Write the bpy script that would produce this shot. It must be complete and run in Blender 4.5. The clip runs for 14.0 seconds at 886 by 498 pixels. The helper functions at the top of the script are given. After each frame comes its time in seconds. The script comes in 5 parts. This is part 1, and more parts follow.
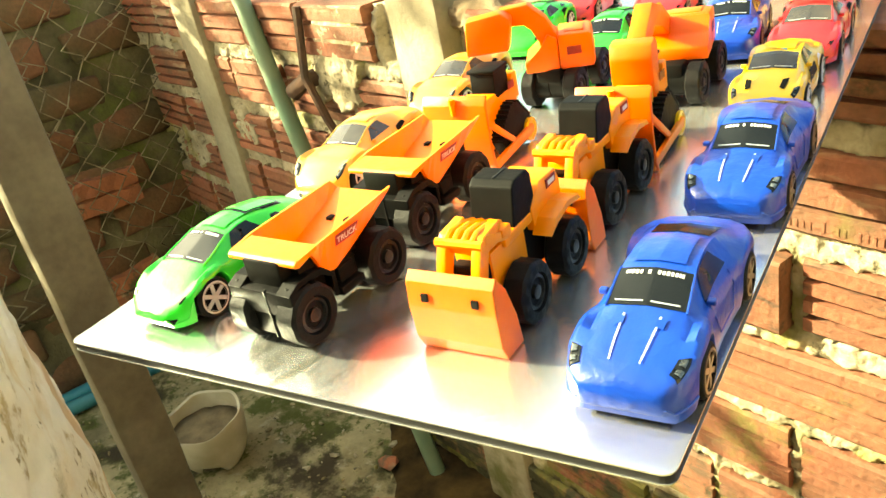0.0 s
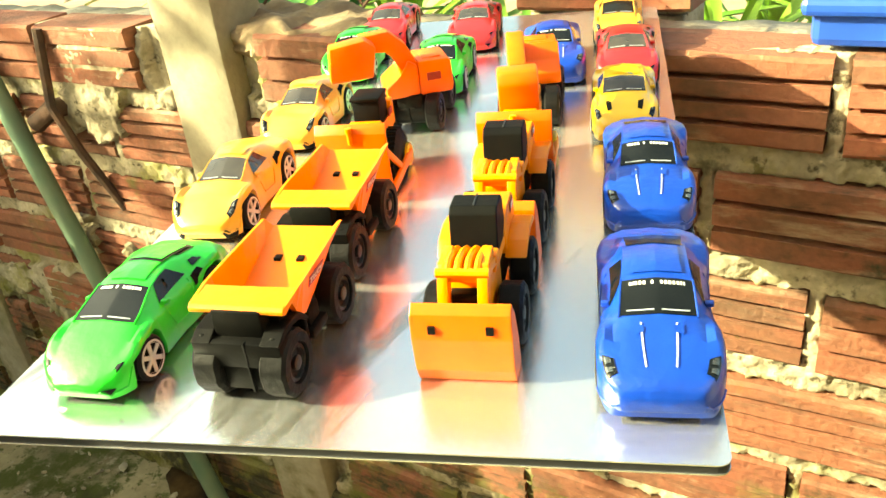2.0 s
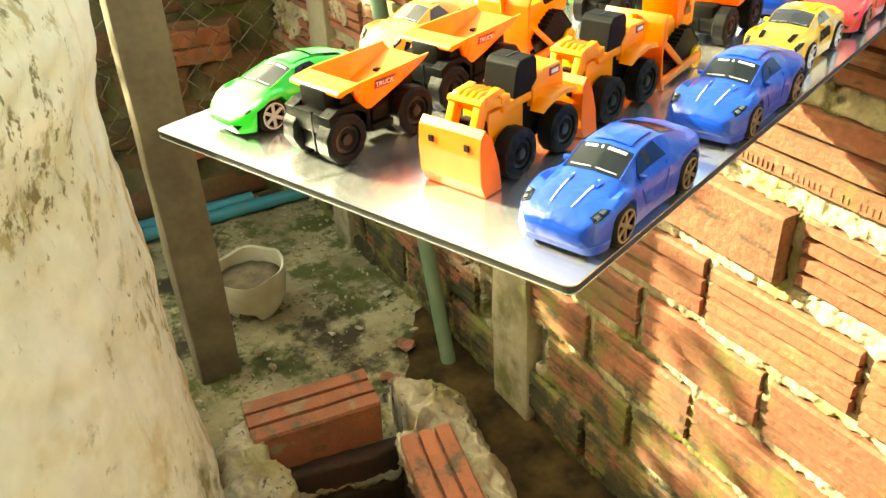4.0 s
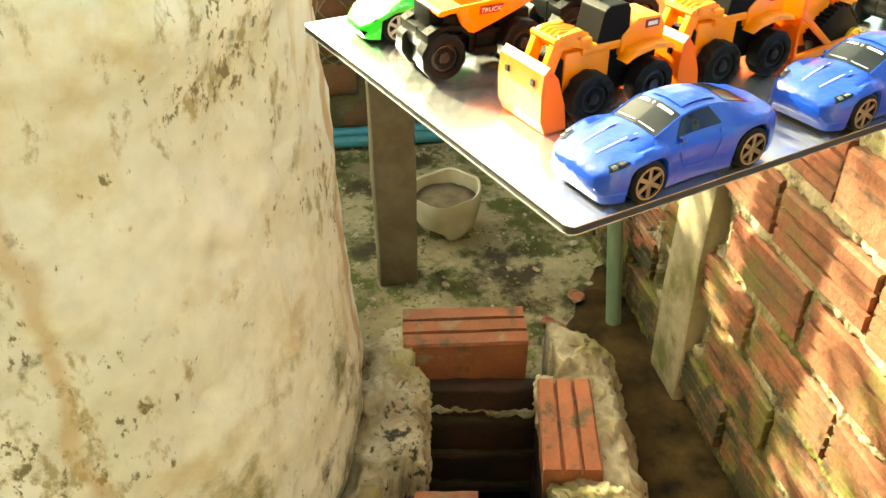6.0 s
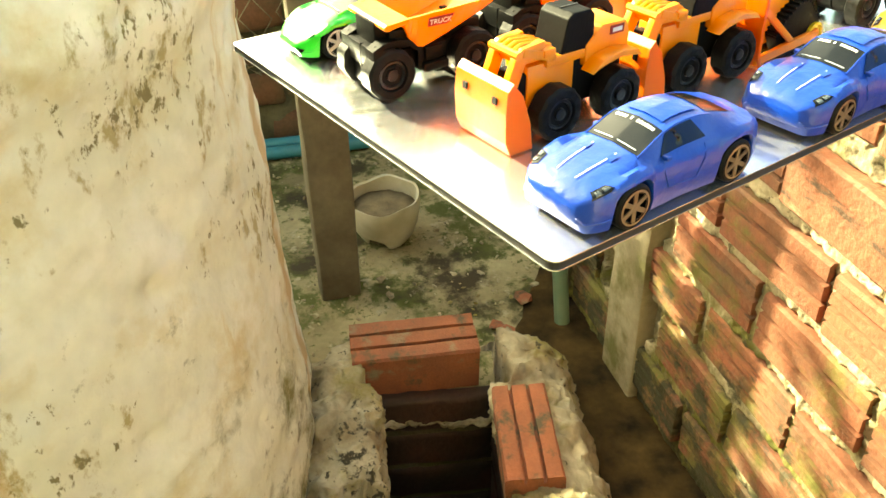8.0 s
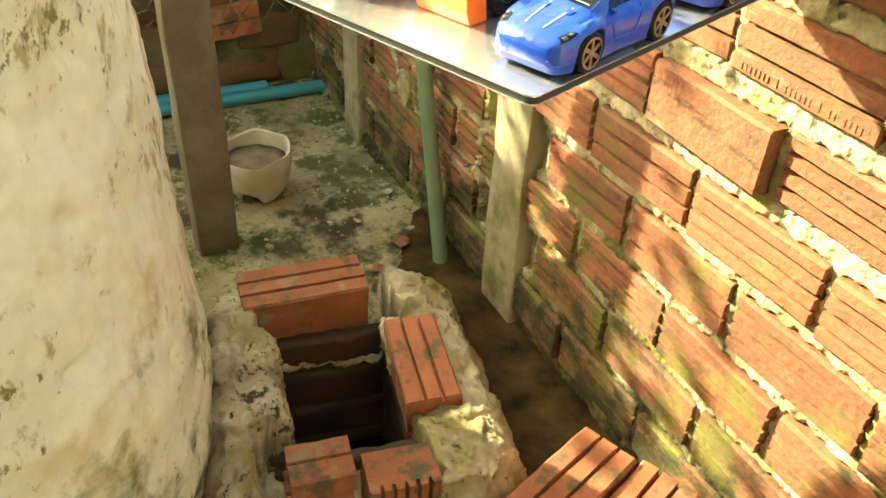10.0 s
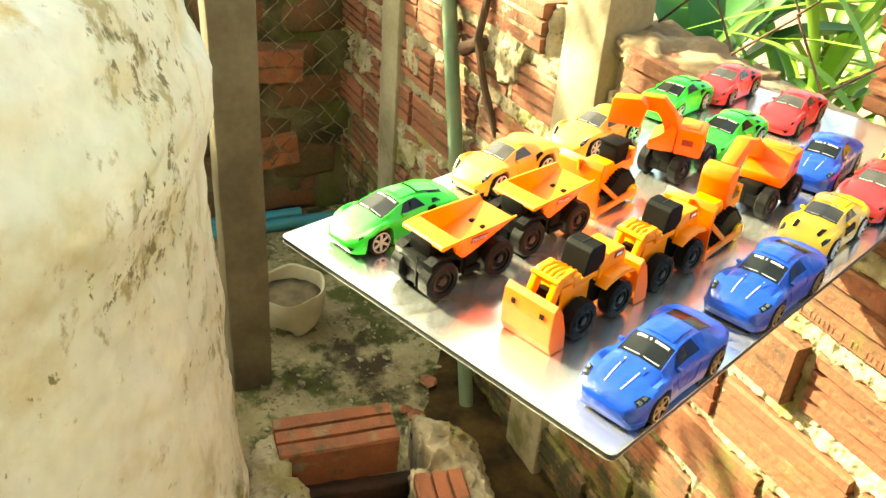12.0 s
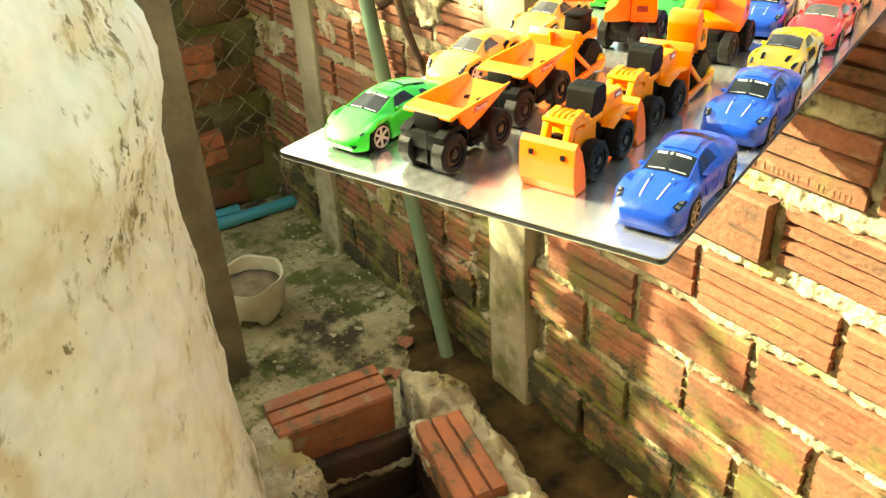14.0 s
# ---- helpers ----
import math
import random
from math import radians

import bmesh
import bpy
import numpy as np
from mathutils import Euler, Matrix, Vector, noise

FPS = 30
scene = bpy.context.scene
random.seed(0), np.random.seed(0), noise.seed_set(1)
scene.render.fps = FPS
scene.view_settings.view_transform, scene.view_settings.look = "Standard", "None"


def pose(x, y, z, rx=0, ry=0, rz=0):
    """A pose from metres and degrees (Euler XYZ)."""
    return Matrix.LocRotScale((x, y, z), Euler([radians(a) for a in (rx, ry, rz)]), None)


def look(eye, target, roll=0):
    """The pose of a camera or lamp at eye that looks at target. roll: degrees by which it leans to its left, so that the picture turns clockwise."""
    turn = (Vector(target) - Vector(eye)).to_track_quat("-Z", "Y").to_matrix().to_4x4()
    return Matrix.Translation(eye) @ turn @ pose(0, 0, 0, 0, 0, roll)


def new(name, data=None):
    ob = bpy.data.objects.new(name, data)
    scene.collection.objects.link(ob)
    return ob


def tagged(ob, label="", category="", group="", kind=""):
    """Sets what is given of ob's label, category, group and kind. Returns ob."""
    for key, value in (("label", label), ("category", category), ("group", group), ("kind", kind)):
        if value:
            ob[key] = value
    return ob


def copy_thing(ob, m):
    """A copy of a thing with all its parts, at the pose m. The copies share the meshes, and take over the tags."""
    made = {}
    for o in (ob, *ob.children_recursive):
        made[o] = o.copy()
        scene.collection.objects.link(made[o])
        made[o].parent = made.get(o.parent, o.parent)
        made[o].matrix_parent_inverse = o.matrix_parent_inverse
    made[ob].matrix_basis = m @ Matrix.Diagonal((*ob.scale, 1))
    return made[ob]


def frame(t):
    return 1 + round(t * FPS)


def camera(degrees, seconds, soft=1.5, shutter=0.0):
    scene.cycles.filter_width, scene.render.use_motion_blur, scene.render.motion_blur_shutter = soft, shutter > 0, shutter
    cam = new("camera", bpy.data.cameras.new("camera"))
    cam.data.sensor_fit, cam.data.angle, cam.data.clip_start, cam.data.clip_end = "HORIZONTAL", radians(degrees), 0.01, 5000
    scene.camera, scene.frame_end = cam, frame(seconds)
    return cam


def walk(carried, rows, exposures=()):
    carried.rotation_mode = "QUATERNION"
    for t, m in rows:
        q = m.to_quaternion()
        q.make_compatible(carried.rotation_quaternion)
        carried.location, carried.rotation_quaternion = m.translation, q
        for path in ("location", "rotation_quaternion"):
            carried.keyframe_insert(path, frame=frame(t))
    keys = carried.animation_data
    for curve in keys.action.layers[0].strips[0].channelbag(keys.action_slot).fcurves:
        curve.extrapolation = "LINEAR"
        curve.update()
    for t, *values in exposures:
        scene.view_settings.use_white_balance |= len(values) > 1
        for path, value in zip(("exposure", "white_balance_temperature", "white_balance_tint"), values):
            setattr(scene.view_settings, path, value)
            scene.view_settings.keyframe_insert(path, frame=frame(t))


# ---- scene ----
cam = camera(56.2, 14.0)
EV, KELVIN, TINT = 2.70, 8500, -17
EXPOSURE = [(0, -0.10), (1, -0.18), (2, -0.37), (2.5, -0.36), (3, -0.10), (3.5, 0.06), (4, 0.12), (6.5, 0.22), (7.5, 0.2), (10, 0.1), (10.5, 0.24), (11, 0.12), (12, 0), (13, 0.05), (14, 0)]
PATH = [
    (0, (0.023, 0.113, 0.874), (-1.466, 1.113, -0.011), -12.4),
    (0.5, (-0.034, 0.067, 0.867), (-1.33, 1.256, -0.084), -11.8),
    (1, (-0.062, 0.062, 0.867), (-1.16, 1.416, -0.113), -11.9),
    (1.5, (-0.057, 0.059, 0.874), (-1.081, 1.493, -0.073), -8.5),
    (2, (-0.047, 0.057, 0.89), (-1.037, 1.514, -0.056), -7.3),
    (2.5, (-0.006, 0.017, 0.902), (-1.051, 1.384, -0.119), -7.8),
    (3, (0.035, 0.026, 0.893), (-1.175, 1.225, -0.155), -6.7),
    (3.5, (0.088, 0.081, 0.882), (-1.349, 1.02, -0.145), -2.9),
    (4, (0.103, 0.088, 0.879), (-1.406, 0.902, -0.151), -3.1),
    (4.2, (0.106, 0.089, 0.876), (-1.411, 0.889, -0.154), -1.8),
    (6.3, (0.153, 0.157, 0.877), (-1.484, 0.365, -0.253), -1.8),
    (6.5, (0.149, 0.155, 0.876), (-1.488, 0.351, -0.257), -2.8),
    (7, (0.143, 0.152, 0.862), (-1.473, 0.39, -0.292), -2.2),
    (7.5, (0.117, 0.156, 0.863), (-1.513, 0.529, -0.235), -1.2),
    (7.7, (0.112, 0.155, 0.871), (-1.508, 0.548, -0.242), -1.0),
    (9.8, (0.164, 0.08, 0.873), (-1.339, 0.768, -0.253), -1.8),
    (10, (0.155, 0.078, 0.854), (-1.281, 0.832, -0.317), 3.0),
    (10.5, (0.125, 0.111, 0.865), (-1.328, 0.98, -0.201), 5.0),
    (11, (0.083, 0.125, 0.887), (-1.385, 1.001, -0.151), 5.3),
    (11.5, (0.081, 0.11, 0.936), (-1.424, 0.969, -0.064), 5.0),
    (12, (0.123, 0.043, 0.977), (-1.42, 0.818, -0.033), 4.5),
    (12.5, (0.141, 0.005, 1.003), (-1.433, 0.726, 0.001), 0.9),
    (13, (0.135, 0.022, 0.982), (-1.384, 0.826, -0.041), 4.6),
    (13.5, (0.136, 0.024, 0.975), (-1.341, 0.929, -0.024), 7.3),
    (13.9, (0.133, 0.002, 0.942), (-1.322, 0.939, -0.06), 1.0),
    (14, (0.133, -0.019, 0.924), (-1.316, 0.902, -0.102), -3.5),
]
walk(cam, [(t, look(eye, target, roll)) for t, eye, target, roll in PATH], [(t, EV + d, KELVIN, TINT) for t, d in EXPOSURE])
SKY, SUN = 0.116, 3.7

# ---- light ----
world = bpy.data.worlds.new("sky")
scene.world = world
world.use_nodes = True
wn = world.node_tree
sky = wn.nodes.new("ShaderNodeTexSky")
sky.sky_type = "NISHITA"
sky.sun_disc = False
sky.sun_elevation = radians(27.3)
sky.sun_rotation = math.atan2(-1.5, -1.0)
sky.air_density, sky.dust_density, sky.ozone_density = 0.8, 6.0, 0.6
wn.nodes["Background"].inputs["Strength"].default_value = SKY
wn.links.new(sky.outputs[0], wn.nodes["Background"].inputs["Color"])
sun = new("sun", bpy.data.lights.new("sun", "SUN"))
sun.data.energy, sun.data.angle, sun.data.color = SUN, radians(0.6), (1.0, 0.9, 0.74)
sun.matrix_basis = look((-4.5, -3.0, 2.79), (0, 0, 0))


# ---- materials ----
def mat(name, col, rough=0.5, metal=0.0, col2=None, scale=30.0, amount=1.0, bump=0.0, bscale=150.0,
        fine=0.0, randomness=0.0, coat=0.0, rvar=0.0, sss=0.0, spec=0.5, detail=6.0, lo=0.35, hi=0.65, world_co=False):
    """A surface of two colours mixed by noise at two scales, with fine relief and uneven gloss."""
    m = bpy.data.materials.new(name)
    m.use_nodes = True
    n, l = m.node_tree.nodes, m.node_tree.links
    b = n["Principled BSDF"]
    b.inputs["Roughness"].default_value = rough
    b.inputs["Metallic"].default_value = metal
    b.inputs["Coat Weight"].default_value = coat
    b.inputs["Specular IOR Level"].default_value = spec
    b.inputs["Coat Roughness"].default_value = 0.12
    if sss:
        b.inputs["Subsurface Weight"].default_value = sss
        b.inputs["Subsurface Radius"].default_value = (1.0, 0.5, 0.2)
        b.inputs["Subsurface Scale"].default_value = 0.004
    co = n.new("ShaderNodeTexCoord")
    where = co.outputs["Object"]
    if world_co:
        where = n.new("ShaderNodeNewGeometry").outputs["Position"]
    info = n.new("ShaderNodeObjectInfo")
    shift = n.new("ShaderNodeVectorMath")
    shift.operation = "ADD"
    spread = n.new("ShaderNodeMath")
    spread.operation = "MULTIPLY"
    spread.inputs[1].default_value = 0.0 if world_co else 7.3
    l.new(info.outputs["Random"], spread.inputs[0])
    l.new(where, shift.inputs[0])
    l.new(spread.outputs[0], shift.inputs[1])
    big = n.new("ShaderNodeTexNoise")
    big.inputs["Scale"].default_value, big.inputs["Detail"].default_value = scale, detail
    l.new(shift.outputs[0], big.inputs["Vector"])
    ramp = n.new("ShaderNodeMapRange")
    ramp.inputs[1].default_value, ramp.inputs[2].default_value = lo, hi
    ramp.inputs[4].default_value = amount
    l.new(big.outputs["Fac"], ramp.inputs[0])
    mix = n.new("ShaderNodeMix")
    mix.data_type = "RGBA"
    c2 = col2 or tuple(c * 0.8 for c in col)
    mix.inputs[6].default_value, mix.inputs[7].default_value = (*col, 1), (*c2, 1)
    l.new(ramp.outputs[0], mix.inputs[0])
    colour = mix.outputs[2]
    if fine or randomness:
        small = n.new("ShaderNodeTexNoise")
        small.inputs["Scale"].default_value, small.inputs["Detail"].default_value = bscale, 4
        l.new(shift.outputs[0], small.inputs["Vector"])
        hsv = n.new("ShaderNodeHueSaturation")
        v = n.new("ShaderNodeMath")
        v.operation = "MULTIPLY_ADD"
        v.inputs[1].default_value, v.inputs[2].default_value = fine * 2, 1 - fine
        l.new(small.outputs["Fac"], v.inputs[0])
        v2 = n.new("ShaderNodeMath")
        v2.operation = "MULTIPLY_ADD"
        v2.inputs[1].default_value = randomness * 2
        l.new(info.outputs["Random"], v2.inputs[0])
        plus = n.new("ShaderNodeMath")
        plus.operation = "SUBTRACT"
        l.new(v.outputs[0], plus.inputs[0])
        plus.inputs[1].default_value = randomness
        l.new(plus.outputs[0], v2.inputs[2])
        l.new(v2.outputs[0], hsv.inputs["Value"])
        l.new(colour, hsv.inputs["Color"])
        colour = hsv.outputs[0]
    l.new(colour, b.inputs["Base Color"])
    if rvar:
        rr = n.new("ShaderNodeMath")
        rr.operation = "MULTIPLY_ADD"
        rr.inputs[1].default_value, rr.inputs[2].default_value = rvar * 2, rough - rvar
        l.new(big.outputs["Fac"], rr.inputs[0])
        l.new(rr.outputs[0], b.inputs["Roughness"])
    if bump:
        grain = n.new("ShaderNodeTexNoise")
        grain.inputs["Scale"].default_value, grain.inputs["Detail"].default_value = bscale, 8
        l.new(shift.outputs[0], grain.inputs["Vector"])
        bp = n.new("ShaderNodeBump")
        bp.inputs["Strength"].default_value, bp.inputs["Distance"].default_value = bump, 0.002
        l.new(grain.outputs["Fac"], bp.inputs["Height"])
        l.new(bp.outputs[0], b.inputs["Normal"])
    return m


def stained(m, col, scale, lo, hi, zlow=None, zhigh=None, squash=(1, 1, 1), cluster=0.0):
    """Adds a stain of another colour with a patchy shape to a material, thinning out between two heights if given."""
    n, l = m.node_tree.nodes, m.node_tree.links
    b = n["Principled BSDF"]
    old = b.inputs["Base Color"].links[0].from_socket
    geo = n.new("ShaderNodeNewGeometry")
    mp = n.new("ShaderNodeMapping")
    mp.inputs["Scale"].default_value = squash
    l.new(geo.outputs["Position"], mp.inputs["Vector"])
    no = n.new("ShaderNodeTexNoise")
    no.inputs["Scale"].default_value, no.inputs["Detail"].default_value = scale, 8
    no.inputs["Roughness"].default_value = 0.65
    l.new(mp.outputs[0], no.inputs["Vector"])
    fac = no.outputs["Fac"]
    if cluster:
        where = n.new("ShaderNodeTexNoise")
        where.inputs["Scale"].default_value, where.inputs["Detail"].default_value = cluster, 3
        l.new(geo.outputs["Position"], where.inputs["Vector"])
        more = n.new("ShaderNodeMath")
        more.operation = "MULTIPLY_ADD"
        more.inputs[1].default_value = 0.5
        l.new(where.outputs["Fac"], more.inputs[0])
        less = n.new("ShaderNodeMath")
        less.operation = "SUBTRACT"
        less.inputs[1].default_value = 0.25
        l.new(fac, less.inputs[0])
        l.new(less.outputs[0], more.inputs[2])
        fac = more.outputs[0]
    if zlow is not None:
        sep = n.new("ShaderNodeSeparateXYZ")
        l.new(geo.outputs["Position"], sep.inputs[0])
        h = n.new("ShaderNodeMapRange")
        h.inputs[1].default_value, h.inputs[2].default_value = zlow, zhigh
        h.inputs[3].default_value, h.inputs[4].default_value = 0.12, -0.12
        l.new(sep.outputs[2], h.inputs[0])
        ad = n.new("ShaderNodeMath")
        ad.operation = "ADD"
        l.new(fac, ad.inputs[0])
        l.new(h.outputs[0], ad.inputs[1])
        fac = ad.outputs[0]
    r = n.new("ShaderNodeMapRange")
    r.inputs[1].default_value, r.inputs[2].default_value = lo, hi
    l.new(fac, r.inputs[0])
    mix = n.new("ShaderNodeMix")
    mix.data_type = "RGBA"
    mix.inputs[7].default_value = (*col, 1)
    l.new(r.outputs[0], mix.inputs[0])
    l.new(old, mix.inputs[6])
    l.new(mix.outputs[2], b.inputs["Base Color"])
    return m


def rust_run(m, col, start, end, width, normal, zlow, zhigh, strength=0.8):
    """A long rust run on a curved wall: a ragged band along the line from start to end, between two heights."""
    n, l = m.node_tree.nodes, m.node_tree.links
    b = n["Principled BSDF"]
    old = b.inputs["Base Color"].links[0].from_socket
    across = (Vector(end) - Vector(start)).normalized().cross(Vector(normal).normalized()).normalized()

    def math_node(op, a, c=None):
        q = n.new("ShaderNodeMath")
        q.operation = op
        for i, v in enumerate((a, c)):
            if v is None:
                continue
            if isinstance(v, float):
                q.inputs[i].default_value = v
            else:
                l.new(v, q.inputs[i])
        return q.outputs[0]

    geo = n.new("ShaderNodeNewGeometry")
    dot = n.new("ShaderNodeVectorMath")
    dot.operation = "DOT_PRODUCT"
    dot.inputs[1].default_value = across
    l.new(geo.outputs["Position"], dot.inputs[0])
    wave = n.new("ShaderNodeTexNoise")
    wave.inputs["Scale"].default_value, wave.inputs["Detail"].default_value = 14, 6
    l.new(geo.outputs["Position"], wave.inputs["Vector"])
    shift = math_node("MULTIPLY", math_node("SUBTRACT", wave.outputs["Fac"], 0.5), 0.06)
    off = math_node("ABSOLUTE", math_node("ADD", math_node("SUBTRACT", dot.outputs["Value"], float(across.dot(Vector(start)))), shift))
    band = n.new("ShaderNodeMapRange")
    band.inputs[1].default_value, band.inputs[2].default_value, band.inputs[3].default_value, band.inputs[4].default_value = width * 0.3, width, strength, 0.0
    l.new(off, band.inputs[0])
    sep = n.new("ShaderNodeSeparateXYZ")
    l.new(geo.outputs["Position"], sep.inputs[0])
    low, high = n.new("ShaderNodeMapRange"), n.new("ShaderNodeMapRange")
    low.inputs[1].default_value, low.inputs[2].default_value = zlow, zlow + 0.08
    high.inputs[1].default_value, high.inputs[2].default_value, high.inputs[3].default_value, high.inputs[4].default_value = zhigh - 0.08, zhigh, 1.0, 0.0
    l.new(sep.outputs[2], low.inputs[0])
    l.new(sep.outputs[2], high.inputs[0])
    mix = n.new("ShaderNodeMix")
    mix.data_type = "RGBA"
    mix.inputs[7].default_value = (*col, 1)
    l.new(math_node("MULTIPLY", band.outputs[0], math_node("MULTIPLY", low.outputs[0], high.outputs[0])), mix.inputs[0])
    l.new(old, mix.inputs[6])
    l.new(mix.outputs[2], b.inputs["Base Color"])
    return m


BRICK = mat("fired_clay", (0.31, 0.100, 0.055), 0.82, col2=(0.22, 0.092, 0.050), scale=14, bump=1.0, bscale=150, fine=0.35, randomness=0.2)
stained(BRICK, (0.07, 0.040, 0.024), 90, 0.60, 0.72, squash=(0.25, 1, 1), cluster=9.0)
stained(BRICK, (0.38, 0.25, 0.16), 60, 0.58, 0.74, squash=(0.2, 1, 1), cluster=7.0)
stained(BRICK, (0.15, 0.135, 0.034), 13, 0.50, 0.64, 0.02, 0.5)
# low moss on the bricks, taken near black to deepen the shade there
stained(BRICK, (0.045, 0.040, 0.016), 17, 0.50, 0.60, -0.02, 0.34)
stained(BRICK, (0.13, 0.075, 0.045), 22, 0.52, 0.70, squash=(0.4, 1, 1))
MORTAR = mat("mortar", (0.50, 0.43, 0.30), 0.95, col2=(0.28, 0.23, 0.15), scale=18, bump=1.0, bscale=180, fine=0.35, world_co=True)
stained(MORTAR, (0.15, 0.145, 0.035), 9, 0.47, 0.62, 0.02, 0.5)
# the same on the mortar: dark moss with the foot's shade in its colour
stained(MORTAR, (0.045, 0.042, 0.018), 15, 0.49, 0.58, -0.02, 0.30)
stained(MORTAR, (0.10, 0.08, 0.045), 60, 0.58, 0.66)
stained(MORTAR, (0.30, 0.27, 0.08), 8, 0.54, 0.66)
WESTBRICK = mat("mossy_rubble", (0.17, 0.075, 0.04), 0.9, col2=(0.085, 0.07, 0.035), scale=9, bump=0.8, bscale=120, fine=0.35, randomness=0.2)
# brick red taken down towards black: the pit's shade is in this colour
DARKBRICK = mat("pit_shade_clay", (0.075, 0.032, 0.020), 0.75, col2=(0.030, 0.022, 0.013), scale=9, bump=0.8, bscale=120, fine=0.3, randomness=0.12)
DARKMORTAR = mat("dirty_mortar", (0.15, 0.13, 0.075), 0.95, col2=(0.045, 0.04, 0.02), scale=10, bump=1.0, bscale=120, fine=0.3, world_co=True)
stained(DARKMORTAR, (0.10, 0.12, 0.03), 6, 0.5, 0.65)
FRESHBRICK = mat("red_clay", (0.37, 0.125, 0.062), 0.85, col2=(0.27, 0.10, 0.055), scale=25, bump=0.5, bscale=260, fine=0.2, randomness=0.1)
stained(FRESHBRICK, (0.26, 0.22, 0.14), 16, 0.58, 0.70)
stained(FRESHBRICK, (0.11, 0.085, 0.05), 30, 0.55, 0.66, cluster=9.0)
CONCRETE = mat("concrete_floor", (0.40, 0.34, 0.20), 0.9, col2=(0.21, 0.175, 0.095), scale=7, bump=0.9, bscale=90, fine=0.3, world_co=True)
stained(CONCRETE, (0.085, 0.098, 0.020), 12, 0.48, 0.57)
stained(CONCRETE, (0.10, 0.11, 0.03), 70, 0.54, 0.62, cluster=6.0)
stained(CONCRETE, (0.40, 0.35, 0.24), 30, 0.60, 0.66)
stained(CONCRETE, (0.05, 0.036, 0.018), 3.0, 0.54, 0.60)
COPING = mat("crumbling_coping", (0.30, 0.22, 0.13), 0.95, col2=(0.16, 0.11, 0.065), scale=26, bump=1.0, bscale=110, fine=0.3, world_co=True)
RIM = mat("rough_cement", (0.52, 0.46, 0.33), 0.95, col2=(0.25, 0.19, 0.11), scale=20, bump=1.0, bscale=110, fine=0.3, world_co=True)
stained(RIM, (0.26, 0.22, 0.06), 9, 0.52, 0.66)
stained(RIM, (0.06, 0.05, 0.03), 70, 0.60, 0.66, cluster=11.0)
JAR = mat("limewashed_cement", (0.80, 0.80, 0.71), 0.85, col2=(0.68, 0.67, 0.55), scale=6, bump=1.0, bscale=60, fine=0.14, world_co=True)
stained(JAR, (0.62, 0.55, 0.36), 10, 0.52, 0.68)
stained(JAR, (0.84, 0.83, 0.76), 7, 0.56, 0.66)
stained(JAR, (0.42, 0.36, 0.20), 38, 0.60, 0.68, squash=(1, 1, 0.6), cluster=6.0)
stained(JAR, (0.22, 0.19, 0.10), 85, 0.64, 0.69, squash=(1, 1, 0.6), cluster=6.0)
stained(JAR, (0.56, 0.42, 0.18), 7, 0.62, 0.72, squash=(2.5, 2.5, 0.2))
stained(JAR, (0.20, 0.19, 0.08), 11, 0.50, 0.64, -0.05, 0.42)
stained(JAR, (0.13, 0.12, 0.06), 26, 0.52, 0.64, -0.05, 0.30)
rust_run(JAR, (0.50, 0.33, 0.13), (-0.329, -0.046, 0.60), (-0.331, -0.044, 0.30), 0.012, (0.86, 0.5, 0), 0.18, 0.66, 0.55)
rust_run(JAR, (0.46, 0.28, 0.09), (-0.660, 0.166, 0.60), (-0.660, 0.166, 0.30), 0.022, (0, 1, 0), 0.10, 0.95, 0.7)
POST = mat("grey_weathered_wood", (0.20, 0.17, 0.115), 0.85, col2=(0.13, 0.105, 0.07), scale=12, bump=0.6, bscale=90, fine=0.25)
PILLAR = mat("pillar_cement", (0.38, 0.33, 0.23), 0.9, col2=(0.24, 0.2, 0.13), scale=9, bump=0.7, bscale=120, fine=0.2, world_co=True)
stained(PILLAR, (0.14, 0.13, 0.04), 8, 0.53, 0.68, 0.05, 0.5)
PVC_GREEN = mat("green_pvc", (0.14, 0.23, 0.15), 0.5, col2=(0.2, 0.26, 0.17), scale=20, bump=0.1)
PVC_BLUE = mat("blue_pvc", (0.03, 0.24, 0.36), 0.45, col2=(0.05, 0.22, 0.27), scale=14, bump=0.1)
RED_BIT = mat("red_fitting", (0.6, 0.05, 0.03), 0.5)
WIRE = mat("rusty_wire", (0.30, 0.26, 0.17), 0.7, 0.4, col2=(0.10, 0.07, 0.04), scale=40)
RUST = mat("rust", (0.12, 0.06, 0.035), 0.85, 0.2, col2=(0.06, 0.04, 0.03), scale=40, bump=0.6)
CERAMIC = mat("stained_ceramic", (0.60, 0.56, 0.44), 0.5, col2=(0.42, 0.37, 0.25), scale=16, bump=0.2, bscale=60)
SOIL = mat("dry_soil", (0.22, 0.17, 0.10), 0.95, col2=(0.13, 0.1, 0.06), scale=40, bump=1.0, bscale=200)
CRATE = mat("blue_crate_plastic", (0.02, 0.09, 0.50), 0.4, coat=0.2)
LEAF = mat("leaf", (0.13, 0.30, 0.03), 0.5, col2=(0.22, 0.36, 0.04), scale=6, randomness=0.2)
LEAF_DARK = mat("broad_leaf", (0.03, 0.12, 0.02), 0.45, col2=(0.05, 0.16, 0.03), scale=9)
ALU = mat("brushed_aluminium", (0.95, 0.95, 0.95), 0.23, 0.88, col2=(0.84, 0.86, 0.88), scale=11, bump=0.06, bscale=300, rvar=0.12)
stained(ALU, (0.62, 0.60, 0.55), 60, 0.60, 0.66, squash=(1, 0.12, 1))
CORE = mat("black_core", (0.02, 0.02, 0.02), 0.6)
